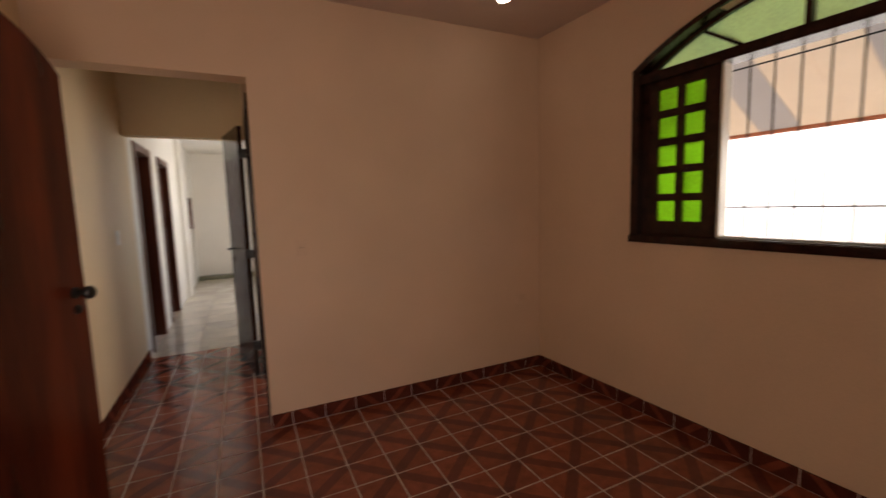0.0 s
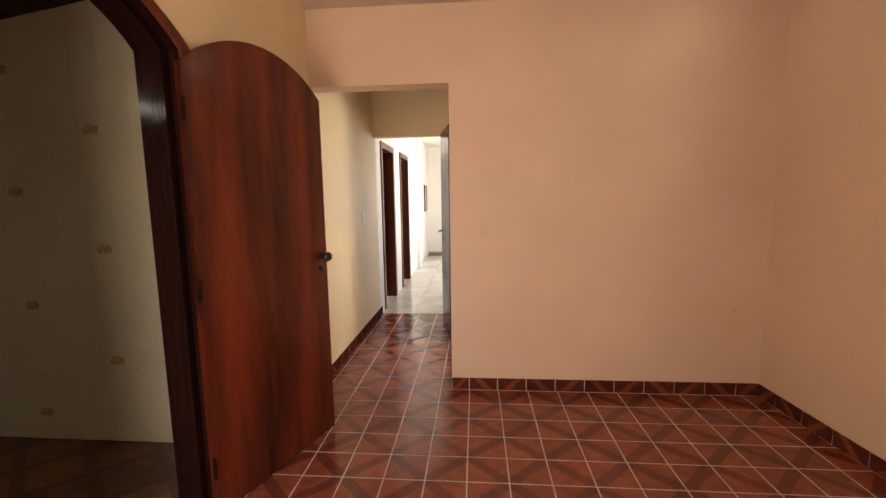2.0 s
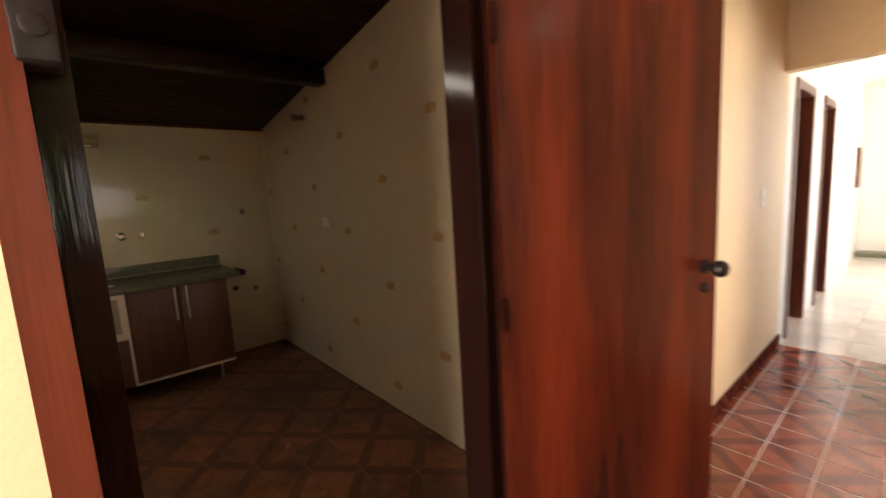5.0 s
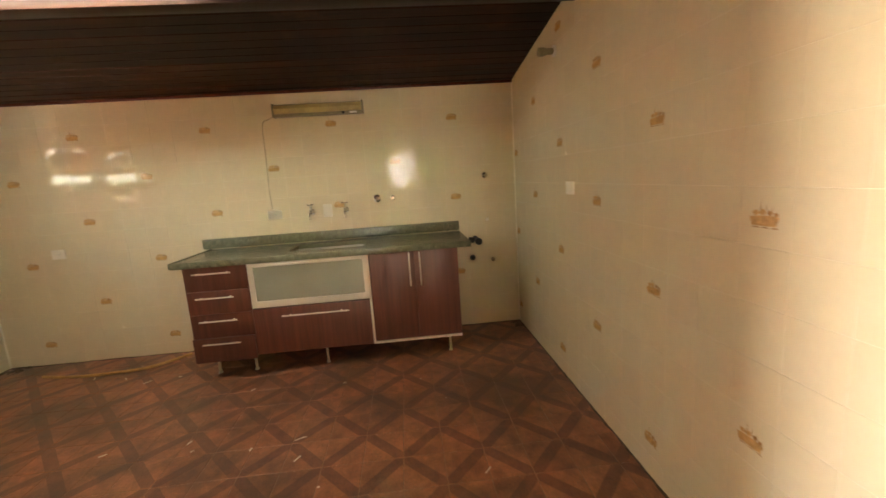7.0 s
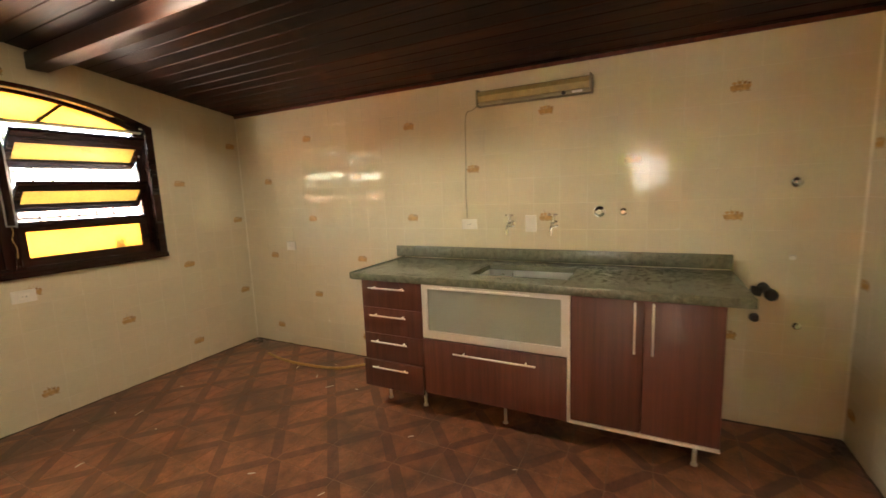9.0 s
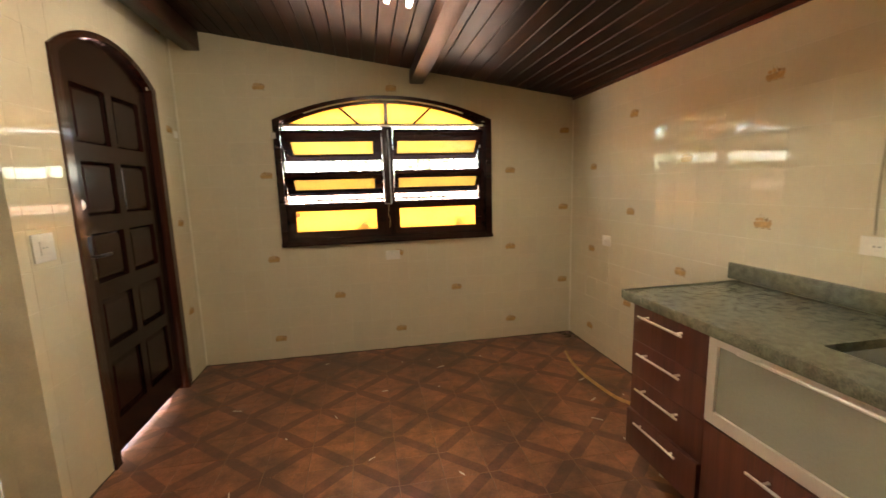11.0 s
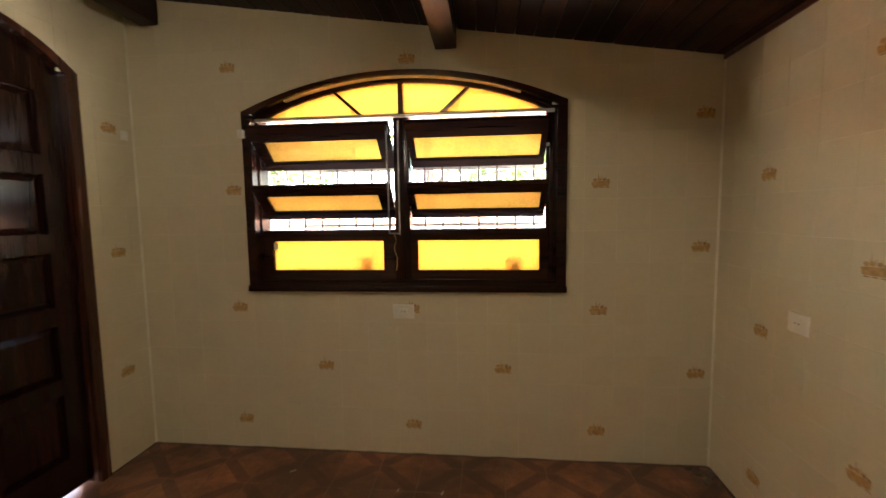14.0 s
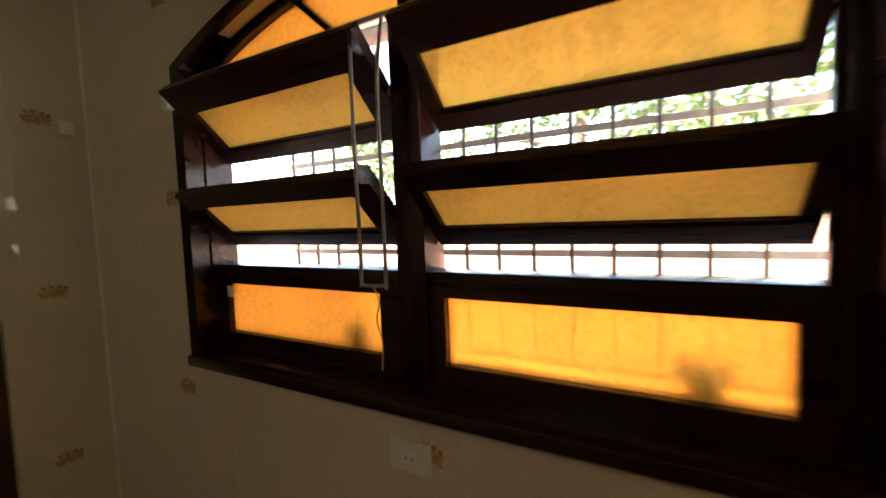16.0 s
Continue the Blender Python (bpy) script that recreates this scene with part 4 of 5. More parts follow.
def bar_handle(parent, p, q, out=0.03):
    """A straight bar handle on two posts, on a front that faces +x."""
    p, q = Vector(p), Vector(q)
    o = Vector((out, 0, 0))
    bm = bmesh.new()
    cyl(bm, p + o, q + o, 0.0052, 12)
    for t in (0.12, 0.88):
        b = p.lerp(q, t)
        cyl(bm, b, b + o, 0.005, 10)
    return part("handle", bm, ALU, parent, "brushed aluminium bar handle")


def leg(parent, x, y):
    part("leg", lathe(bmesh.new(), (x, y, 0), (0, 0, 1), [(0, 0.016), (0.008, 0.016), (0.012, 0.010), (0.165, 0.010)], 14), ALU, parent, "aluminium foot")


def carcass(name, y0, y1, label, legs):
    c = thing(name, ((XS + FX) / 2, (y0 + y1) / 2, 0), label, "cabinet")
    bm = bmesh.new()
    for lo, hi in (((XS + 0.03, y0 + 0.001, 0.165), (FX - 0.02, y0 + 0.017, 0.846)), ((XS + 0.03, y1 - 0.017, 0.165), (FX - 0.02, y1 - 0.001, 0.846)),
                   ((XS + 0.03, y0 + 0.017, 0.165), (FX - 0.02, y1 - 0.017, 0.182)), ((XS + 0.03, y0 + 0.017, 0.182), (XS + 0.036, y1 - 0.017, 0.846))):
        box(bm, lo, hi)
    part("body", bm, LAMIN, c)
    for x in (XS + 0.1, FX - 0.13):
        for y in legs:
            leg(c, x, y)
    return c


def front(parent, name, y0, y1, z0, z1, label=""):
    return part(name, boxes(((FX - 0.019, y0 + 0.0015, z0 + 0.0015), (FX, y1 - 0.0015, z1 - 0.0015)), bev=0.0015), LAMIN, parent, label)


def cabinets():
    a = carcass("drawer_cabinet", 0.003, 0.437, "mahogany laminate cabinet with four drawers", (0.09, 0.36))
    zs = [0.145, 0.325, 0.5, 0.67, 0.846]
    for z0, z1 in zip(zs, zs[1:]):
        fr = front(a, "drawer", 0.003, 0.437, z0, z1)
        if z0 == zs[0]:
            fr.matrix_basis = Matrix.Translation((0.014, -0.004, 0)) @ fr.matrix_basis
        zc = z1 - 0.045 if z1 - z0 < 0.18 else z1 - 0.04
        bar_handle(fr, (FX, 0.075, zc), (FX, 0.335, zc))
    b = carcass("sink_cabinet", 0.437, 1.275, "mahogany laminate cabinet with frosted glass flap above a deep drawer", (0.9,))
    y0, y1, z0, z1 = 0.441, 1.283, 0.518, 0.846
    bm = leaf_grid(y0, y1, z0, z1, [(y0 + 0.036, y1 - 0.036)], [(z0 + 0.046, z1 - 0.03)], wall_frame((FX, 0, 0), (0, 1, 0), (1, 0, 0)), -0.018, 0.004)
    fl = part("flap", bm, ALU, b, "aluminium framed flap")
    part("glass", boxes(((FX - 0.012, y0 + 0.034, z0 + 0.044), (FX - 0.007, y1 - 0.034, z1 - 0.028))), FROST, fl, "frosted greenish glass")
    bar_handle(fl, (FX + 0.004, 0.58, z1 - 0.016), (FX + 0.004, 1.09, z1 - 0.016), 0.024)
    fr = front(b, "drawer", 0.437, 1.275, 0.165, 0.508, "deep drawer front")
    bar_handle(fr, (FX, 0.645, 0.45), (FX, 1.12, 0.45))
    c = carcass("double_door_cabinet", 1.292, 1.945, "mahogany laminate cabinet with two tall doors", (1.86,))
    for y0, y1, yh in ((1.292, 1.622, 1.585), (1.622, 1.945, 1.662)):
        fr = front(c, "door", y0, y1, 0.18, 0.846)
        bm = boxes(((FX + 0.014, yh - 0.0055, 0.585), (FX + 0.022, yh + 0.0055, 0.835)), ((FX + 0.0005, yh - 0.004, 0.60), (FX + 0.0145, yh + 0.004, 0.615)), ((FX + 0.0005, yh - 0.004, 0.805), (FX + 0.0145, yh + 0.004, 0.82)), bev=0.002)
        part("handle", bm, ALU, fr, "brushed aluminium strip handle")
    part("edge_strip", boxes(((FX - 0.018, 1.277, 0.165), (FX + 0.003, 1.2905, 0.846))), PLASTIC, c, "pale vertical edge strip")
    part("top_strip", boxes(((FX - 0.018, 1.293, 0.8462), (FX + 0.002, 1.945, 0.8512))), PLASTIC, c, "pale top edge strip")
    part("bottom_strip", boxes(((FX - 0.018, 1.2925, 0.163), (FX + 0.003, 1.945, 0.1785))), PLASTIC, c, "pale bottom edge strip")


cabinets()


def worktop():
    w = thing("worktop", (-3.53, 0.98, 0.865), "dark green granite worktop with a cut-out sink", "worktop")
    x0, x1, y0, y1, z0, z1 = XS + 0.001, -3.234, -0.062, 2.045, 0.852, 0.884
    sx0, sx1, sy0, sy1 = -3.73, -3.40, 0.69, 1.25
    bm = bmesh.new()
    rim = [[bm.verts.new((x, y, z)) for x, y in q] for z in (z1, z0) for q in (((x0, y0), (x1, y0), (x1, y1), (x0, y1)), ((sx0, sy0), (sx1, sy0), (sx1, sy1), (sx0, sy1)))]
    for i in range(4):
        k = (i + 1) % 4
        for a, b in ((0, 1), (3, 2), (2, 0), (1, 3)):
            bm.faces.new((rim[a][i], rim[a][k], rim[b][k], rim[b][i]))
    part("slab", bm, GRANITE, w)
    part("front_lip", boxes(((x1 + 0.0005, y0, z0 - 0.008), (x1 + 0.012, y1, z1 + 0.004)), bev=0.003), GRANITE, w)
    part("end_lip", boxes(((x0, y0 - 0.014, z0 - 0.004), (x1 + 0.012, y0 - 0.0005, z1 + 0.006)), bev=0.003), GRANITE, w)
    part("backsplash", boxes(((x0, y0 - 0.062, z1 + 0.0065), (x0 + 0.02, y1, 0.972)), bev=0.002), GRANITE, w)
    s = thing("sink", (-3.565, 0.97, 0.74), "stainless steel sink bowl under the granite cut-out", "sink")
    bm = bmesh.new()
    t, zb = 0.002, 0.73
    e = 0.003
    for lo, hi in (((sx0 - e, sy0 - e, zb), (sx1 + e, sy1 + e, zb + t)), ((sx0 - e, sy0 - e, zb + t), (sx0 - e + t, sy1 + e, 0.8515)), ((sx1 + e - t, sy0 - e, zb + t), (sx1 + e, sy1 + e, 0.8515)),
                   ((sx0 - e + t, sy0 - e, zb + t), (sx1 + e - t, sy0 - e + t, 0.8515)), ((sx0 - e + t, sy1 + e - t, zb + t), (sx1 + e - t, sy1 + e, 0.8515))):
        box(bm, lo, hi)
    part("bowl", bm, STEEL, s)
    part("drain", lathe(bmesh.new(), (-3.565, 0.97, zb + t), (0, 0, 1), [(0, 0.045), (0.003, 0.045), (0.004, 0.03), (0.002, 0.028)]), CHROME, s)


worktop()


def tap(y, z):
    t = thing("wall_tap", (XS, y, z), "small chrome wall tap above the sink", "tap", "wall taps")
    part("flange", lathe(bmesh.new(), (XS + 0.0005, y, z), (1, 0, 0), [(0, 0.024), (0.004, 0.024), (0.008, 0.014), (0.012, 0.012)], 18), CHROME, t)
    part("body", lathe(bmesh.new(), (XS + 0.012, y, z), (1, 0, 0), [(0, 0.010), (0.03, 0.011), (0.035, 0.016), (0.06, 0.016), (0.066, 0.010), (0.075, 0.009)], 18), CHROME, t)
    part("spout", tube(bmesh.new(), [(XS + 0.08, y, z), (XS + 0.105, y, z - 0.006), (XS + 0.118, y, z - 0.03), (XS + 0.12, y, z - 0.06)], 0.009, 12), CHROME, t)
    part("stem", lathe(bmesh.new(), (XS + 0.06, y, z + 0.014), (0, 0, 1), [(0, 0.011), (0.02, 0.008), (0.045, 0.006)], 14), CHROME, t)
    bm = bmesh.new()
    cyl(bm, (XS + 0.06, y - 0.028, z + 0.062), (XS + 0.06, y + 0.028, z + 0.062), 0.0055, 10)
    cyl(bm, (XS + 0.032, y, z + 0.062), (XS + 0.088, y, z + 0.062), 0.0055, 10)
    part("cross_handle", bm, CHROME, t)


tap(0.80, 1.14)
tap(1.085, 1.14)


def wall_cap(y, z, r, label):
    c = thing("wall_outlet", (XS, y, z), label, "outlet", "capped wall outlets")
    part("cap", lathe(bmesh.new(), (XS + 0.0005, y, z), (1, 0, 0), [(0, r), (0.004, r), (0.008, r * 0.75), (0.03, r * 0.7), (0.036, r * 0.45)], 20), CHROME, c)


wall_cap(1.355, 1.215, 0.034, "round chrome pipe cap on cream tiles")
wall_cap(1.49, 1.213, 0.022, "small chrome pipe cap on cream tiles")
wall_cap(2.298, 1.352, 0.026, "chrome pipe stub near the kitchen corner")


def wall_stub(y, z, r, length, mat, label):
    c = thing("pipe_stub", (XS, y, z), label, "pipe stub")
    bm = lathe(bmesh.new(), (XS + 0.0005, y, z), (1, 0, 0), [(0, r * 1.2), (0.004, r * 1.2), (0.006, r), (length, r), (length + 0.004, r * 0.7)], 18)
    part("pipe", bm, mat, c)
    return c


st = wall_stub(2.186, 0.80, 0.022, 0.17, RUBBER, "black rubber hose stub beside the worktop")
part("cuff", lathe(bmesh.new(), (XS + 0.15, 2.186, 0.80), (1, 0, 0), [(0, 0.024), (0.012, 0.029), (0.045, 0.029), (0.055, 0.022)], 20), RUBBER, st)
part("nozzle", lathe(bmesh.new(), (XS + 0.18, 2.10, 0.82), (0, 1, -0.15), [(0, 0.024), (0.045, 0.026)], 16), RUBBER, st)
wall_stub(2.155, 0.63, 0.020, 0.03, RUBBER, "black drain outlet in the cream tiles")
wall_stub(2.34, 0.60, 0.016, 0.014, CHROME, "small water outlet in the cream tiles")
wall_stub(2.302, 0.966, 0.013, 0.012, PLASTIC, "plugged outlet in the cream tiles")


def plate(M, u, z, w, h, label, holes=2, mat=None):
    mat = mat or PLASTIC
    p = thing("wall_plate", M @ Vector((u, z, 0)), label, "socket plate")
    d = 0.0035 if mat is PINK else 0.009
    bm = bmesh.new()
    box(bm, (u - w / 2, z - h / 2, 0.0005), (u + w / 2, z + h / 2, d), d * 0.3)
    bm.transform(M)
    part("cover", bm, mat, p)
    if holes:
        bm = bmesh.new()
        box(bm, (u - w * 0.22, z - h * 0.25, d), (u + w * 0.22, z + h * 0.25, d + 0.003), 0.001)
        bm.transform(M)
        ins = part("insert", bm, mat, p)
        for k in (-1, 1)[:holes]:
            part("hole", lathe(bmesh.new(), M @ Vector((u + k * 0.009, z, d + 0.0025)), M.to_3x3() @ Vector((0, 0, 1)), [(0, 0.003), (0.0009, 0.003)], 8), BLACK, ins)


plate(MW, 0.49, 1.137, 0.115, 0.072, "ivory socket plate on the tiles beside the lamp cable")
plate(MW, 0.93, 1.142, 0.075, 0.11, "blank beige cover plate between the taps", 0)
plate(MW, -1.262, 0.94, 0.105, 0.078, "ivory switch plate low on the sink wall")
plate(MS, 2.243, 0.833, 0.12, 0.078, "ivory socket plate under the kitchen window")
plate(ME, 0.332, 1.193, 0.12, 0.12, "ivory double switch plate beside the back door")
plate(ME, 1.77, 1.83, 0.05, 0.05, "small ivory junction cap near the corner", 0)
plate(MN, -2.64, 1.245, 0.115, 0.075, "blank ivory plate on the tiled wall", 0)
plate(MNR, 0.90, 1.16, 0.075, 0.11, "painted-over switch plate on the peach wall", 2, PINK)
plate(MNR, 2.60, 0.61, 0.11, 0.075, "painted-over socket plate low on the peach wall", 2, PINK)
plate(MDR, 4.58, 1.22, 0.075, 0.115, "ivory switch plate on the hall wall")

br = thing("wall_bracket", MN @ Vector((-2.86, 2.1, 0)), "small metal lamp bracket high on the tiled wall", "bracket")
part("flange", lathe(bmesh.new(), (-2.86, YK - 0.0005, 2.066), (0, -1, 0), [(0, 0.034), (0.008, 0.034), (0.012, 0.02)], 20), STEEL, br)
part("pipe", lathe(bmesh.new(), (-2.86, YK - 0.0125, 2.066), (0, -1, -0.04), [(0, 0.019), (0.04, 0.019), (0.055, 0.026), (0.09, 0.026), (0.095, 0.017)], 20), LAMPM, br)


def wall_lamp():
    l = thing("wall_lamp", (XS, 0.95, 1.96), "yellowed fluorescent wall lamp above the sink, switched off", "lamp")
    y0, y1, z0, z1 = 0.59, 1.31, 1.918, 2.018
    part("housing", boxes(((XS + 0.0005, y0 + 0.012, z0), (XS + 0.03, y1 - 0.012, z1)), bev=0.002), LAMPM, l)
    bm = bmesh.new()
    pr = [(0.03, z1 - 0.004), (0.062, z1 - 0.012), (0.074, z1 - 0.04), (0.066, z0 + 0.026), (0.052, z0 + 0.022), (0.03, z0 + 0.022)]
    a = [bm.verts.new((XS + n, y0 + 0.0125, z)) for n, z in pr]
    b = [bm.verts.new((XS + n, y1 - 0.0125, z)) for n, z in pr]
    bm.faces.new(a)
    bm.faces.new(b)
    for i in range(len(pr)):
        bm.faces.new((a[i], a[(i + 1) % 6], b[(i + 1) % 6], b[i]))
    part("diffuser", bm, LAMPY, l, "yellowed ribbed diffuser")
    part("lower_rail", boxes(((XS + 0.0305, y0 + 0.013, z0), (XS + 0.066, y1 - 0.013, z0 + 0.0215)), bev=0.002), LAMPM, l)
    for y in (y0, y1 - 0.012):
        part("end_cap", boxes(((XS + 0.0005, y, z0 - 0.003), (XS + 0.078, y + 0.012, z1 + 0.003)), bev=0.003), LAMPM, l)
    part("switch", lathe(bmesh.new(), (XS + 0.067, y1 - 0.16, z0 + 0.011), (1, 0, 0), [(0, 0.012), (0.005, 0.011), (0.007, 0.006)]), BLACK, l)
    part("nameplate", boxes(((XS + 0.0665, y1 - 0.11, z0 + 0.004), (XS + 0.0675, y1 - 0.05, z0 + 0.018))), STEEL, l)
    part("cable", tube(bmesh.new(), [(XS + 0.02, y0 + 0.01, z0 + 0.02), (XS + 0.012, 0.54, 1.91), (XS + 0.006, 0.485, 1.87), (XS + 0.005, 0.478, 1.6), (XS + 0.005, 0.47, 1.35), (XS + 0.006, 0.475, 1.18)], 0.0032), HOSEG, l, "thin ivory cable")


wall_lamp()


def ceiling_lamp():
    l = thing("ceiling_lamp", (-2.28, 0.05, 2.36), "twin tube fluorescent ceiling lamp, lit", "lamp")
    M = Matrix.Translation((-2.26, 0.02, ceil_z(-2.26) - 0.003)) @ Matrix.Rotation(-math.atan(0.148), 4, "Y")
    bm = bmesh.new()
    box(bm, (-0.055, -0.56, -0.032), (0.055, 0.66, 0), 0.004)
    bm.transform(M)
    part("housing", bm, PLASTIC, l, "white painted lamp channel")
    for x in (-0.055, 0.055):
        for y in (-0.575, 0.645):
            bm = bmesh.new()
            box(bm, (x - 0.014, y, -0.075), (x + 0.014, y + 0.018, -0.0325), 0.003)
            bm.transform(M)
            part("lamp_holder", bm, PLASTIC, l)
        bm = cyl(bmesh.new(), M @ Vector((x, -0.556, -0.058)), M @ Vector((x, 0.644, -0.058)), 0.015, 16)
        part("tube", bm, TUBE, l, "lit fluorescent tube")


ceiling_lamp()


def spot_lamp():
    l = thing("spot_lamp", (2.16, 2.83, H1), "small round lit ceiling spot", "lamp")
    part("rim", lathe(bmesh.new(), (2.16, 2.83, H1 - 0.0005), (0, 0, -1), [(0, 0.055), (0.006, 0.055), (0.012, 0.045), (0.012, 0.04)], 24), PLASTIC, l)
    part("bulb", lathe(bmesh.new(), (2.16, 2.83, H1 - 0.0126), (0, 0, -1), [(0, 0.038), (0.006, 0.034), (0.012, 0.02), (0.014, 0.006)], 20), SPOTG, l, "lit bulb")


spot_lamp()

hose = thing("hose", (-3.55, -0.9, 0), "thin yellow hose lying on the kitchen floor", "hose")
part("tube", tube(bmesh.new(), [(-3.60, -1.36, 0.013), (-3.56, -1.2, 0.013), (-3.535, -1.0, 0.013), (-3.54, -0.82, 0.013), (-3.575, -0.58, 0.013), (-3.68, -0.44, 0.013), (-3.80, -0.33, 0.013)], 0.011, 10), HOSE, hose)


def scraps():
    bm = bmesh.new()
    rng = random.Random(11)
    for i in range(46):
        x, y = rng.uniform(XS + 0.2, XE - 0.3), rng.uniform(YW + 0.1, 1.9)
        if x < -3.15 and y > -0.15:
            continue
        a, l, w = rng.uniform(0, 6.3), rng.uniform(0.004, 0.035), rng.uniform(0.002, 0.006)
        d, e = Vector((math.cos(a), math.sin(a), 0)), Vector((-math.sin(a), math.cos(a), 0))
        c = Vector((x, y, 0.0015))
        v = [bm.verts.new(c + d * l * p + e * w * q) for p, q in ((-1, -1), (1, -0.6), (0.8, 1), (-0.9, 0.7))]
        t = [bm.verts.new(c + d * l * p + e * w * q + Vector((0, 0, 0.003))) for p, q in ((-0.7, -0.5), (0.7, -0.3), (0.5, 0.6), (-0.6, 0.4))]
        bm.faces.new(t)
        for k in range(4):
            bm.faces.new((v[k], v[(k + 1) % 4], t[(k + 1) % 4], t[k]))
    ob = part("floor_scraps", bm, PAPER)
    tagged(ob, "small pale scraps and chips scattered on the kitchen floor", "debris", kind="stuff")
    bm = bmesh.new()
    for i in range(60):
        t = rng.random() ** 2
        x, y = (XS + 0.01 + 0.12 * t, YW + 0.01 + rng.random() * 0.16) if i % 2 else (XS + rng.random() * 0.16, YK - 0.01 - 0.10 * t)
        r = rng.uniform(0.006, 0.02)
        lathe(bm, (x, y, 0.0), (rng.uniform(-0.2, 0.2), rng.uniform(-0.2, 0.2), 1), [(0, r), (r * 0.4, r * 0.8), (r * 0.7, r * 0.3)], 7)
    tagged(part("corner_dirt", bm, MOULD), "crumbled dark dirt gathered in the kitchen corners", "dirt", kind="stuff")


scraps()


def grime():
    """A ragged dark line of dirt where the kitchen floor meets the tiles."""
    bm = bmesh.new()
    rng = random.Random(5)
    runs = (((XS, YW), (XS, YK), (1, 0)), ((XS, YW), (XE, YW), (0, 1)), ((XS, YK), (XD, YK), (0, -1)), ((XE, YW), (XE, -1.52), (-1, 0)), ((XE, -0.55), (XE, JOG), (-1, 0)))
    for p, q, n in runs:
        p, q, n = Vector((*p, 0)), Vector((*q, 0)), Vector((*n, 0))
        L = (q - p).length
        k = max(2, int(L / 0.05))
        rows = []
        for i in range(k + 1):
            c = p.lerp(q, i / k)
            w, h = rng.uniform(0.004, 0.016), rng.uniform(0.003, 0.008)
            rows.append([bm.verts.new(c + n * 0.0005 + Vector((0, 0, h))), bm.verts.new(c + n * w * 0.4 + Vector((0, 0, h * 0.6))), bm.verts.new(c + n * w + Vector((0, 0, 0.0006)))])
        for a, b in zip(rows, rows[1:]):
            for j in range(2):
                bm.faces.new((a[j], b[j], b[j + 1], a[j + 1]))
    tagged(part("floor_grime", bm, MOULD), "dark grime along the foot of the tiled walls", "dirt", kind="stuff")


grime()

# hall: meter panel and threshold
pn = thing("wall_panel", (XW, 9.9, 1.09), "small dark framed panel on the hall wall", "panel")
part("frame", leaf_grid(9.72, 10.08, 1.09, 1.68, [(9.76, 10.04)], [(1.13, 1.64)], MDR, 0.0005, 0.03), JAMBW, pn)
part("face", boxes(((XW + 0.001, 9.76, 1.13), (XW + 0.012, 10.04, 1.64))), WHITEW, pn)
structure("threshold", boxes(((XW + 0.02, YE - 0.3, 0.0), (0.9, YE - 0.02, 0.07)), bev=0.006), GRANITE, "dark stone step at the end of the hall")

# ---------------------------------------------------------------- outside
structure("ground", boxes(((-60, -60, -0.3), (60, 60, -0.125))), SOIL, "pale concrete yard")
structure("yard_paving", boxes(((-6, -6.0, -0.1245), (XR + 6, YW - T - 0.01, -0.02)), ((XE + T + 0.02, YW - T - 0.01, -0.1245), (XR + 6, YS - T - 0.01, -0.01)), ((XR + T + 0.01, YS - T - 0.01, -0.1245), (XR + 6, 13, -0.02))), SOIL, "pale concrete paving round the house")
structure("wall_yard_east", boxes(((5.6, -6, -0.02), (5.8, 13, 2.6))), OUTW, "whitewashed yard wall")
structure("wall_yard_south", boxes(((-7, -5.2, -0.02), (5.6, -5.0, 1.55))), BRICKW, "red garden wall")


def awning():
    a = thing("awning", (XR + T, 1.5, 2.6), "striped cloth awning with a terracotta edge outside the green window", "awning")
    x0, x1, z0, z1 = XR + T + 0.01, 4.55, 2.74, 1.93
    for i in range(32):
        y = -0.6 + i * 0.28
        bm = bmesh.new()
        v = [bm.verts.new(p) for p in ((x0, y + 0.001, z0), (x0, y + 0.279, z0), (x1, y + 0.279, z1), (x1, y + 0.001, z1))]
        u = [bm.verts.new(p.co + Vector((0.002, 0, 0.006))) for p in v]
        bm.faces.new(v)
        bm.faces.new(u)
        for k in range(4):
            bm.faces.new((v[k], v[(k + 1) % 4], u[(k + 1) % 4], u[k]))
        part("strip", bm, AWNG if i % 3 == 1 else AWN, a)
    bm = bmesh.new()
    cyl(bm, (x1, -0.6, z1), (x1, 8.36, z1), 0.022, 10)
    part("edge", bm, EDGE, a, "terracotta coloured edge")
    for y in (-0.55, 8.3):
        part("stay", cyl(bmesh.new(), (XR + T, y, 2.0), (x1, y, z1), 0.012, 8), IRON, a)


awning()


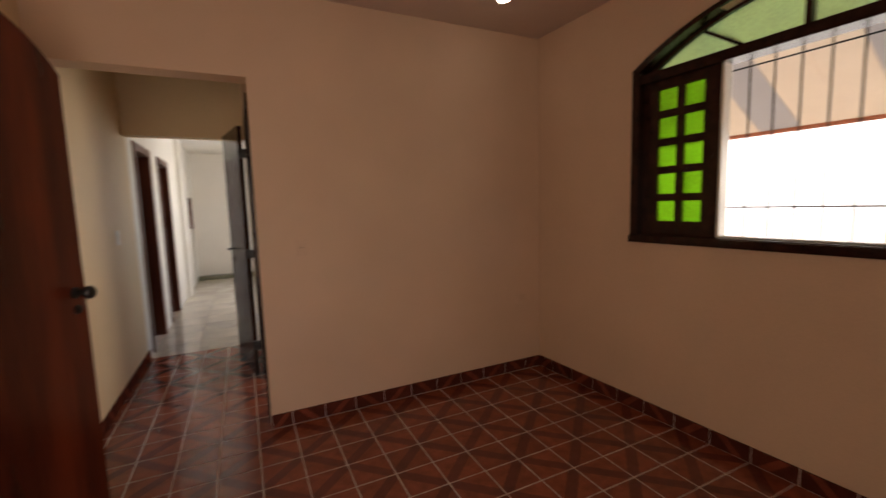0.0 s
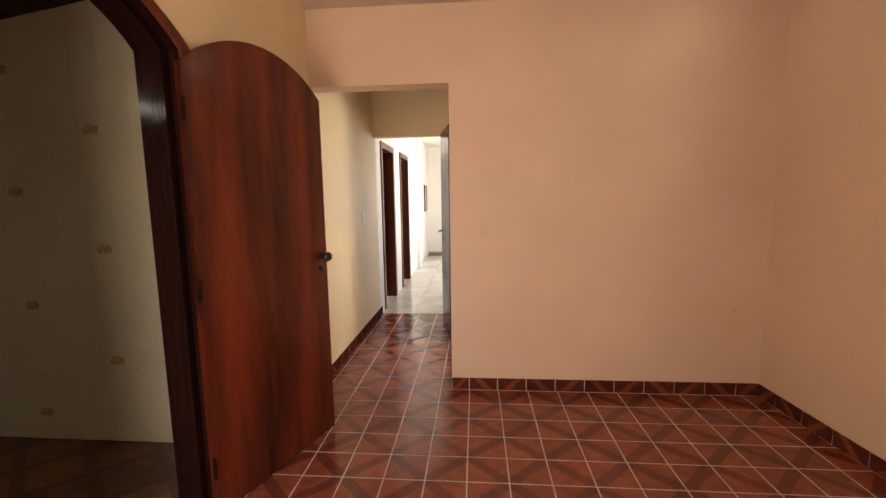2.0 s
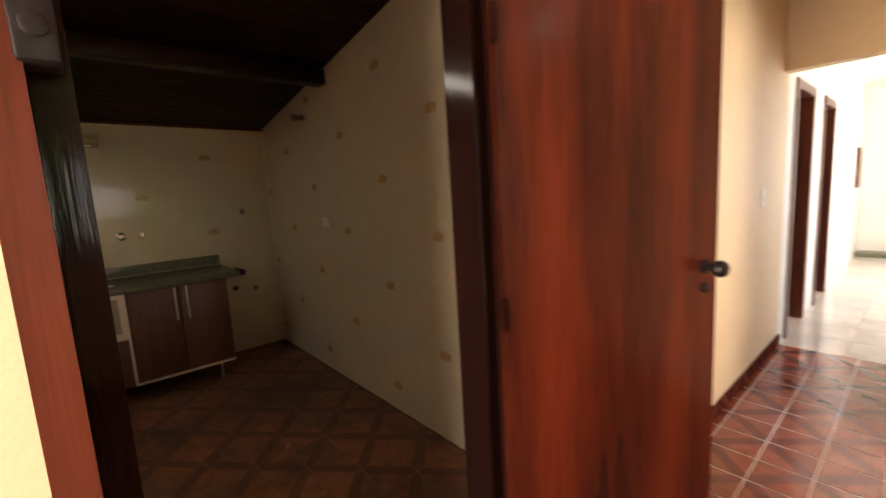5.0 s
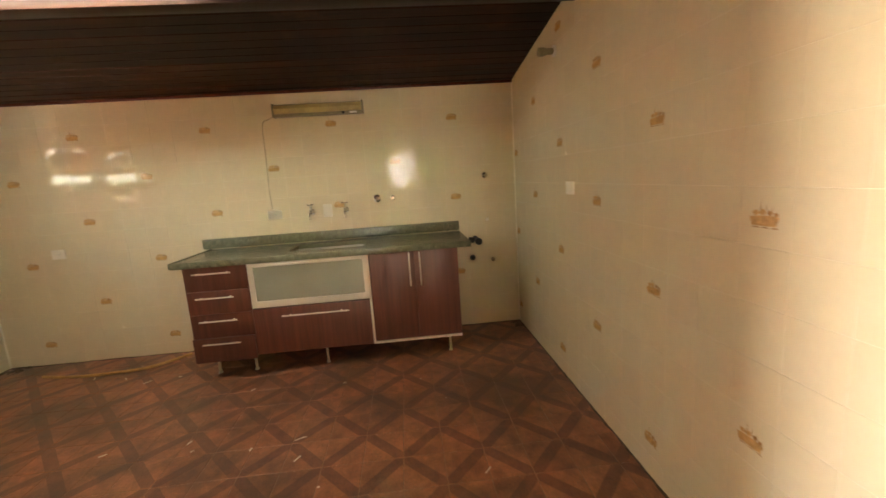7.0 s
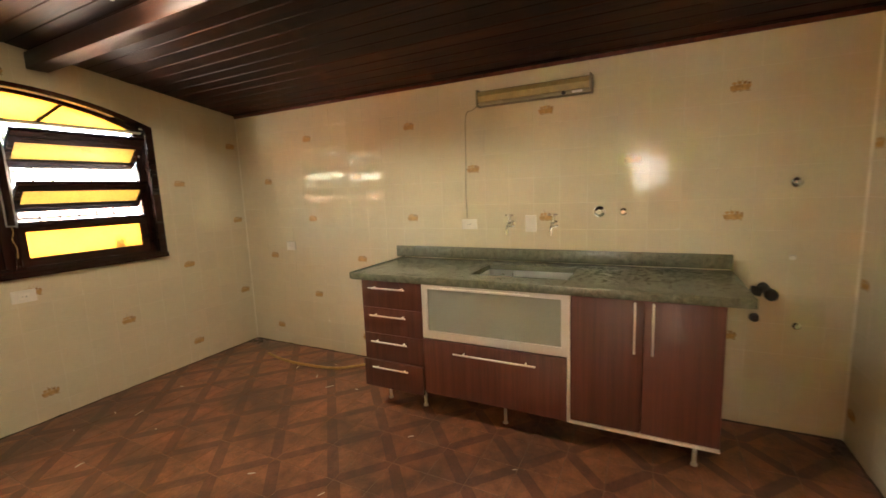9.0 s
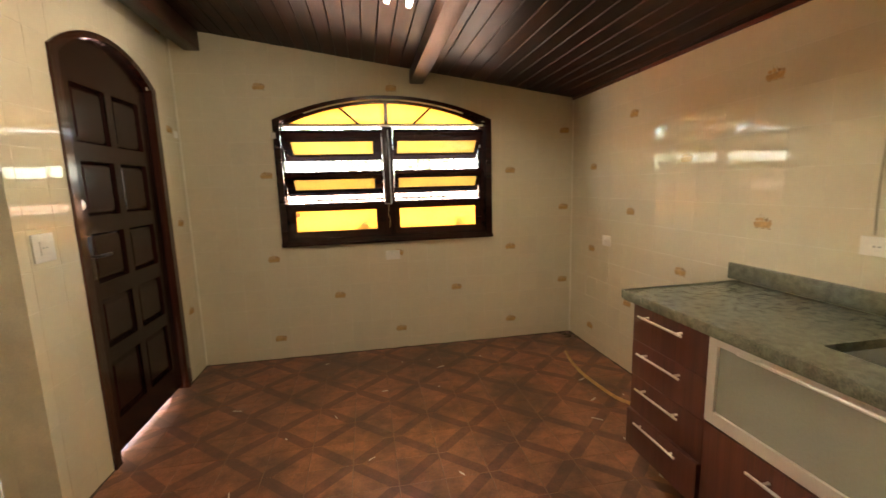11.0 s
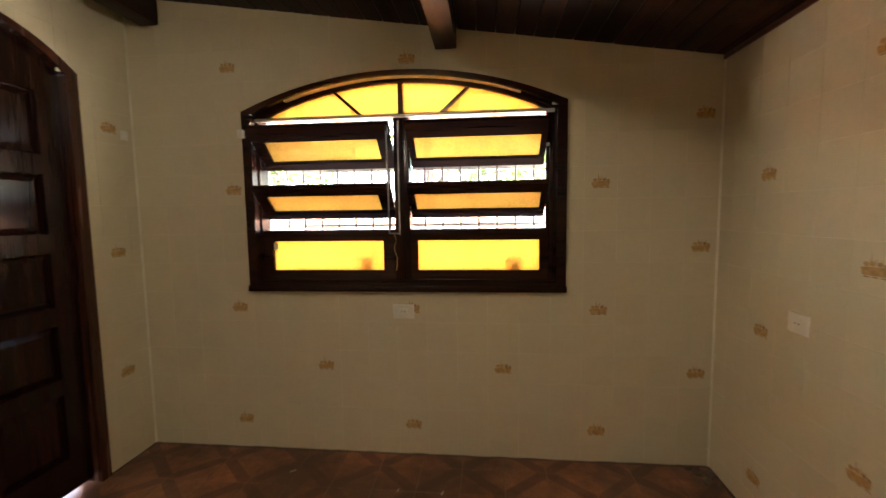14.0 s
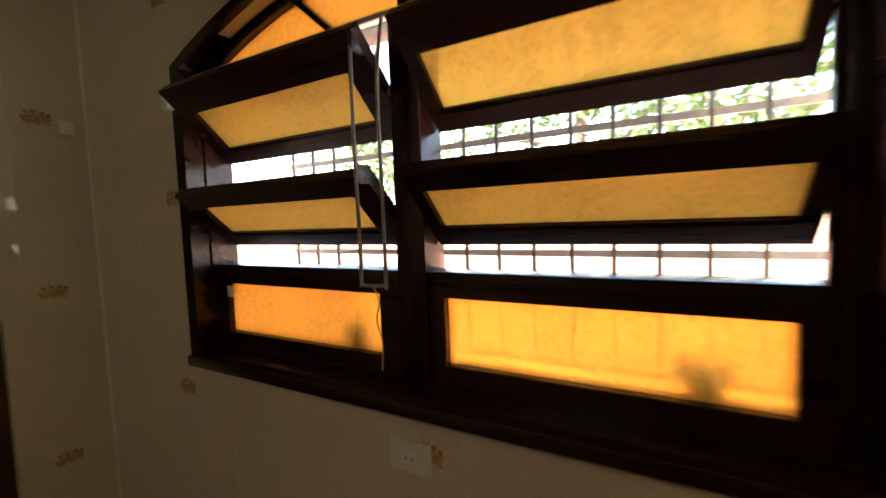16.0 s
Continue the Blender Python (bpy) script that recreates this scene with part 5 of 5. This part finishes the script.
def tree(x, y, h, seed):
    rng = random.Random(seed)
    t = thing("tree", (x, y, -0.02), "leafy green yard tree behind the red wall", "tree", "yard trees")
    bm = lathe(bmesh.new(), (x, y, -0.02), (0.05, 0, 1), [(0, 0.13), (h * 0.3, 0.09), (h * 0.6, 0.06), (h * 0.85, 0.02)], 9)
    tips = []
    for i in range(9):
        a = rng.uniform(0, 6.3)
        z = h * rng.uniform(0.3, 0.65)
        p = Vector((x, y, z))
        q = p + Vector((math.cos(a) * h * 0.28, math.sin(a) * h * 0.28, h * rng.uniform(0.08, 0.3)))
        tube(bm, [p, p.lerp(q, 0.5) + Vector((0, 0, 0.08)), q], 0.025, 6)
        tips += [q, p.lerp(q, 0.6)]
    part("trunk", bm, BARK, t)
    vs, fs = [], []
    for i in range(1700):
        c = rng.choice(tips) + Vector([rng.gauss(0, h * 0.085) for _ in range(3)])
        d = Vector([rng.gauss(0, 1) for _ in range(3)]).normalized()
        e = d.orthogonal().normalized()
        s = rng.uniform(0.04, 0.085)
        k = len(vs)
        vs += [c - d * s, c + e * s * 0.45, c + d * s, c - e * s * 0.45 + Vector((0, 0, 0.01))]
        fs += [(k, k + 1, k + 2), (k, k + 2, k + 3)]
    me = bpy.data.meshes.new("crown")
    me.from_pydata(vs, [], fs)
    me.materials.append(LEAF)
    cr = new("crown", me)
    cr.parent = t
    cr.matrix_parent_inverse = t.matrix_basis.inverted()


tree(-3.3, -6.2, 3.6, 1)
tree(-1.9, -6.5, 4.2, 2)
tree(0.8, -6.6, 3.4, 3)

# ---------------------------------------------------------------- pieces: floor tiles, baseboard tiles, wall tiles


def put_piece(name, me, parent, M):
    ob = bpy.data.objects.new(name, me)
    scene.collection.objects.link(ob)
    ob.parent = parent
    ob.matrix_basis = M
    return ob


PITCH = 0.208


def floor_tile_mesh(name, size, flip, mats, sunk=0.008):
    """A square tile with a dark diagonal band set into its glaze and a chamfered edge."""
    bm = bmesh.new()
    h, c, w = size / 2, 0.0016, size * 0.2
    s = -1 if flip else 1
    k = h - c
    hexa = [(-k, -k), (-k + w, -k), (k, k - w), (k, k), (k - w, k), (-k, -k + w)]
    t1 = [(-k + w, -k), (k, -k), (k, k - w)]
    t2 = [(-k, -k + w), (k - w, k), (-k, k)]
    cache = {}

    def vert(x, y, z):
        key = (round(x, 5), round(y, 5), round(z, 5))
        if key not in cache:
            cache[key] = bm.verts.new((s * x, y, z))
        return cache[key]

    for pts, mi in ((hexa, 1), (t1, 0), (t2, 0)):
        f = bm.faces.new([vert(x, y, 0) for x, y in pts])
        f.material_index = mi
    loop = [(-k, -k), (-k + w, -k), (k, -k), (k, k - w), (k, k), (k - w, k), (-k, k), (-k, -k + w)]
    g = h / k
    for i in range(8):
        (a, b), (p, q) = loop[i], loop[(i + 1) % 8]
        bm.faces.new((vert(a, b, 0), vert(a * g, b * g, -c * 0.6), vert(p * g, q * g, -c * 0.6), vert(p, q, 0)))
        bm.faces.new((vert(a * g, b * g, -c * 0.6), vert(a * g, b * g, -sunk), vert(p * g, q * g, -sunk), vert(p * g, q * g, -c * 0.6)))
    bmesh.ops.recalc_face_normals(bm, faces=bm.faces)
    me = bpy.data.meshes.new(name)
    bm.to_mesh(me)
    bm.free()
    for m in mats:
        me.materials.append(m)
    return me


def lay_floor(parent, regions, x0, y0, px, py, meshes, limit, zf=0.0):
    n, rest = 0, []
    rng = random.Random(2)
    for rx0, rx1, ry0, ry1 in regions:
        for i in range(math.floor((rx0 - x0) / px), math.ceil((rx1 - x0) / px)):
            for j in range(math.floor((ry0 - y0) / py), math.ceil((ry1 - y0) / py)):
                cx, cy = x0 + (i + 0.5) * px, y0 + (j + 0.5) * py
                if not (rx0 - 0.1 < cx < rx1 + 0.1 and ry0 - 0.1 <= cy < ry1 + 0.1):
                    continue
                M = pose(cx, cy, zf + rng.uniform(-0.0003, 0.0003), rng.uniform(-0.12, 0.12), rng.uniform(-0.12, 0.12), rng.choice((0, 180))) @ Matrix.Diagonal((px / PITCH, py / PITCH, 1, 1))
                me = meshes[(i + j) % 2]
                if n < limit and not (cx < -3.3 and -0.1 < cy < 2.0):
                    put_piece("floor_tile", me, parent, M)
                    n += 1
                else:
                    rest.append((me, M))
    if rest:
        bm = bmesh.new()
        for me, M in rest:
            k = len(bm.verts)
            bm.from_mesh(me)
            bm.verts.ensure_lookup_table()
            for v in bm.verts[k:]:
                v.co = M @ v.co
        ob = part("floor_tiles_joined", bm, list(meshes[0].materials), parent, smooth=False)
        tagged(ob, kind="stuff")


lroom = [floor_tile_mesh("floor_tile", PITCH - 0.0068, f, (TERRA, TERRAD)) for f in (False, True)]
kroom = [floor_tile_mesh("floor_tile", PITCH - 0.0025, f, (KTERRA, KTERRAD)) for f in (False, True)]
lay_floor(bpy.data.objects["floor_living_bed"], [(XW, XR + 0.2, YS, YN), (XW, 0.75, YN + 0.01, YH - 0.1)], 0.778, 2.885, 0.2125, 0.2005, lroom, 300)
lay_floor(bpy.data.objects["floor_kitchen_bed"], [(XS, XD, YW, YK)], -1.902 - 0.2215, -0.518, 0.2215, 0.2, kroom, 300)
th = structure("threshold_kitchen", boxes(((XD - 0.012, 1.168, -0.002), (XW - 0.004, 1.942, 0.006)), bev=0.002), MARBLE, "pale stone door sill")

# marble slabs of the hall floor
bm = bmesh.new()
box(bm, (-0.197, -0.197, -0.012), (0.197, 0.197, 0), 0.001)
sl = part("marble_slab", bm, MARBLE, hall_floor, smooth=False)
sl.matrix_basis = Matrix.Translation((XW + 0.2, YH + 0.2, 0))
for i in range(5):
    for j in range(15):
        if i or j:
            put_piece("marble_slab", sl.data, hall_floor, Matrix.Translation((XW + 0.2 + i * 0.398, YH + 0.2 + j * 0.398, 0)))


def baseboard(name, p, q, normal, off=0.0):
    """A row of cut floor tiles set on edge along a wall, between floor points p and q."""
    p, q, n = Vector(p), Vector(q), Vector(normal)
    L = (q - p).length
    d = (q - p) / L
    M = Matrix((d, Vector((0, 0, 1)), n)).transposed().to_4x4()
    M.translation = p
    root = tagged(new(name), "row of dark red tiles along the wall foot", kind="structure")
    u, k = -off, 0
    bed = bmesh.new()
    box(bed, (0, 0.0, 0.0005), (L, 0.088, 0.006))
    bed.transform(M)
    part("mortar", bed, GROUT, root)
    while u < L - 0.005:
        a, b = max(u, 0) + 0.003, min(u + PITCH, L) - 0.003
        u += PITCH
        k += 1
        if b - a < 0.01:
            continue
        bm = bmesh.new()
        t, z0, z1 = 0.010, 0.004, 0.09
        m = (a + b) / 2
        s = 0.045 if k % 2 else -0.045
        c0, c1 = m - s, m + s
        w = 0.026
        lo = [a, max(a + 0.002, min(b - 0.004, c0 - w)), max(a + 0.004, min(b - 0.002, c0 + w)), b]
        hi = [a, max(a + 0.002, min(b - 0.004, c1 - w)), max(a + 0.004, min(b - 0.002, c1 + w)), b]
        vl = [bm.verts.new((x, z0, t)) for x in lo]
        vh = [bm.verts.new((x, z1, t)) for x in hi]
        bl = [bm.verts.new((x, z0, 0.0)) for x in (a, b)]
        bh = [bm.verts.new((x, z1, 0.0)) for x in (a, b)]
        for i in range(3):
            f = bm.faces.new((vl[i], vl[i + 1], vh[i + 1], vh[i]))
            f.material_index = int(i != 1)
        bm.faces.new((bh[0], *vh, bh[1])).material_index = 1
        bm.faces.new((bl[0], vl[0], vh[0], bh[0])).material_index = 1
        bm.faces.new((bl[1], vl[3], vh[3], bh[1])).material_index = 1
        bm.transform(M)
        part("baseboard_tile", bm, [TERRAB, TERRAX], root, smooth=False)


baseboard("baseboard_north", (0.647, YN, 0), (XR, YN, 0), (0, -1, 0), 0.08)
baseboard("baseboard_east", (XR, YN - 0.0105, 0), (XR, YS, 0), (-1, 0, 0), 0.05)
baseboard("baseboard_west", (XW, 2.04, 0), (XW, YH, 0), (1, 0, 0), 0.1)
baseboard("baseboard_west_near", (XW, YS, 0), (XW, 1.05, 0), (1, 0, 0), 0.1)

TP = 0.1675
Z0 = 0.1000


def clip(poly, a, b, c):
    """The part of a convex polygon where a*u + b*z <= c."""
    out = []
    for i in range(len(poly)):
        p, q = poly[i], poly[(i + 1) % len(poly)]
        dp, dq = a * p[0] + b * p[1] - c, a * q[0] + b * q[1] - c
        if dp <= 0:
            out.append(p)
        if (dp < 0 < dq) or (dq < 0 < dp):
            t = dp / (dp - dq)
            out.append((p[0] + t * (q[0] - p[0]), p[1] + t * (q[1] - p[1])))
    return out


def area(poly):
    return abs(sum(p[0] * q[1] - q[0] * p[1] for p, q in zip(poly, poly[1:] + poly[:1]))) / 2


def tile_faces(bm, poly):
    cx, cz = sum(p[0] for p in poly) / len(poly), sum(p[1] for p in poly) / len(poly)

    def shrink(d):
        out = []
        for u, z in poly:
            l = math.hypot(u - cx, z - cz) or 1
            out.append((u - (u - cx) / l * d, z - (z - cz) / l * d))
        return out

    rows = [[bm.verts.new((u, z, n)) for u, z in shrink(d)] for d, n in ((0.0010, -0.0065), (0.0010, -0.0006), (0.0024, 0.0))]
    k = len(poly)
    bm.faces.new(rows[2])
    for a, b in zip(rows, rows[1:]):
        for i in range(k):
            bm.faces.new((a[i], a[(i + 1) % k], b[(i + 1) % k], b[i]))


def motif(bm, seed):
    """The printed fruit basket of the decorated tiles, laid a hair proud of the glaze."""
    rng = random.Random(seed)

    def blob(pts, mi):
        f = bm.faces.new([bm.verts.new((u, z, 0.0006)) for u, z in pts])
        f.material_index = mi

    blob([(-0.042, -0.024), (0.036, -0.024), (0.046, 0.002), (0.02, 0.006), (-0.02, 0.004), (-0.05, 0.0)], 1)
    for cx, cz, r in ((-0.03, 0.012, 0.011), (-0.008, 0.014, 0.012), (0.016, 0.013, 0.010), (0.035, 0.009, 0.008)):
        blob([(cx + r * math.cos(a), cz + r * 0.8 * math.sin(a)) for a in [i * 1.05 for i in range(6)]], 1 + (cx > 0))
    for cx, h in ((-0.014, 0.05), (0.004, 0.036), (0.022, 0.03)):
        blob([(cx - 0.002, 0.02), (cx + 0.002, 0.02), (cx + 0.001, h)], 2)
    for i in range(3):
        x = -0.04 + 0.03 * i
        blob([(x, -0.03), (x + 0.024, -0.03), (x + 0.02, -0.026), (x + 0.004, -0.026)], 2)


def tile_wall(parent, M, u0, u1, col0, top, decor, opening=None, lean=0.0, limit=300):
    """Glazed tiles on a wall: cut at the ends, under the sloping ceiling and round the opening."""
    shared, joined, n = {}, None, 0
    slope = (top[1] - top[0]) / (u1 - u0)
    for i in range(math.floor((u0 - col0) / TP), math.ceil((u1 - col0) / TP)):
        for j in range(-1, 18):
            a, b, c, d = col0 + i * TP, col0 + (i + 1) * TP, Z0 + j * TP, Z0 + (j + 1) * TP
            poly = [(max(a, u0), max(c, 0)), (min(b, u1), max(c, 0)), (min(b, u1), d), (max(a, u0), d)]
            if poly[1][0] - poly[0][0] < 0.008:
                continue
            poly = clip(poly, -slope, 1, top[0] - slope * u0 + 0.01)
            if len(poly) < 3 or area(poly) < 2e-4:
                continue
            pieces = [poly]
            if opening:
                o = opening
                mid = min(max((a + b) / 2, o[0]), o[1])
                g = (arch_z(o, mid + 0.01) - arch_z(o, mid - 0.01)) / 0.02 if o[0] < mid - 0.01 and mid + 0.01 < o[1] else 0
                if b > o[0] and a < o[1] and d > o[2] and c < o[3] + o[4]:
                    inner = clip(clip(poly, -1, 0, -o[0]), 1, 0, o[1])
                    pieces = [clip(poly, 1, 0, o[0]), clip(poly, -1, 0, -o[1])]
                    if len(inner) > 2:
                        pieces += [clip(inner, 0, 1, o[2]), clip(inner, g, -1, g * mid - arch_z(o, mid))]
                    pieces = [p for p in pieces if len(p) > 2 and area(p) > 2e-4]
                    if not pieces:
                        continue
            full = len(pieces) == 1 and abs(area(pieces[0]) - TP * TP) < 1e-6
            dec = decor(i, j) and (full or (len(pieces) == 1 and area(pieces[0]) > 0.85 * TP * TP))
            cu, cz = (a + b) / 2, (c + d) / 2
            key = ("d", (i * 7 + j) % 3) if dec and full else "full" if full else None
            if key and key in shared:
                me = shared[key]
            else:
                bm = bmesh.new()
                for p in pieces:
                    tile_faces(bm, [(u - cu, z - cz) for u, z in p])
                if dec:
                    motif(bm, 0)
                bmesh.ops.recalc_face_normals(bm, faces=bm.faces)
                me = bpy.data.meshes.new("wall_tile")
                bm.to_mesh(me)
                bm.free()
                for m in (CREAM, DECO, DECOB):
                    me.materials.append(m)
                if key:
                    shared[key] = me
            rng = random.Random(i * 131 + j)
            Mt = M @ Matrix.Translation((cu, cz, 0)) @ Euler((rng.gauss(lean, 0.0032), rng.gauss(0, 0.0032), 0)).to_matrix().to_4x4()
            if n < limit:
                put_piece("wall_tile", me, parent, Mt)
                n += 1
            else:
                joined = joined or bmesh.new()
                k = len(joined.verts)
                joined.from_mesh(me)
                joined.verts.ensure_lookup_table()
                for v in joined.verts[k:]:
                    v.co = Mt @ v.co
    if joined:
        tagged(part("wall_tiles_joined", joined, [CREAM, DECO, DECOB], parent, smooth=False), kind="stuff")


def decor_from(ci, cj):
    """Every second row, every sixth tile, shifted by three from row to row."""
    return lambda i, j: (j - cj) % 2 == 0 and (i - ci - 3 * ((j - cj) // 2)) % 6 == 0


# columns start so that a decorated tile centres where it shows on each wall
tile_wall(wall_w, MW, YW, YK, -1.48 - TP / 2, (ceil_z(XS),) * 2, decor_from(0, 0), lean=0.004, limit=330)
tile_wall(wall_n, MN, XS, XD, -1.80 - TP / 2, (ceil_z(XS), ceil_z(XD)), decor_from(0, 0))
tile_wall(wall_s, MS, -XE, -XS, 1.285 - TP / 2, (ceil_z(XE), ceil_z(XS)), lambda i, j: i > -3 and decor_from(0, 0)(i, j), WINH)
tile_wall(wall_e, ME, -JOG, -YW, 1.683 - TP / 2, (ceil_z(XE),) * 2, decor_from(3, 0), BDOORH)
tile_wall(wall_d, MD, -YK, -JOG, -2.2 - TP / 2, (ceil_z(XD),) * 2, decor_from(0, 0), KDOORU)


# the living room and the hall stand one low step above the kitchen floor
UP = ("wall_living", "wall_doorway_living", "ceiling_living", "wall_hall", "wall_vestibule", "lintel", "wall_side", "ceiling_hall", "pilaster", "floor_living", "floor_hall", "window_2", "door_1",
      "door_3", "door_4", "door_5", "spot_lamp", "wall_panel", "threshold", "baseboard", "awning", "hall_fill", "living_fill", "side_room_daylight", "wall_plate", "window_grille")
for ob in [o for o in scene.objects if not o.parent and o.name.startswith(UP)]:
    if ob.name.startswith(("wall_plate", "window_grille")) and ob.matrix_basis.translation.x < XW - 0.05:
        continue
    ob.matrix_basis = Matrix.Translation((0, 0, STEP)) @ ob.matrix_basis

# the living room's window wall runs a little out of square
SKEW = Matrix.Translation((XR, YN, 0)) @ Matrix.Rotation(radians(3.1), 4, "Z") @ Matrix.Translation((-XR, -YN, 0))
for ob in [o for o in scene.objects if not o.parent and o.name.startswith(("wall_living_east", "window_2", "window_grille", "baseboard_east", "awning"))]:
    if not (ob.name.startswith("window_grille") and ob.matrix_basis.translation.x < 0):
        ob.matrix_basis = SKEW @ ob.matrix_basis
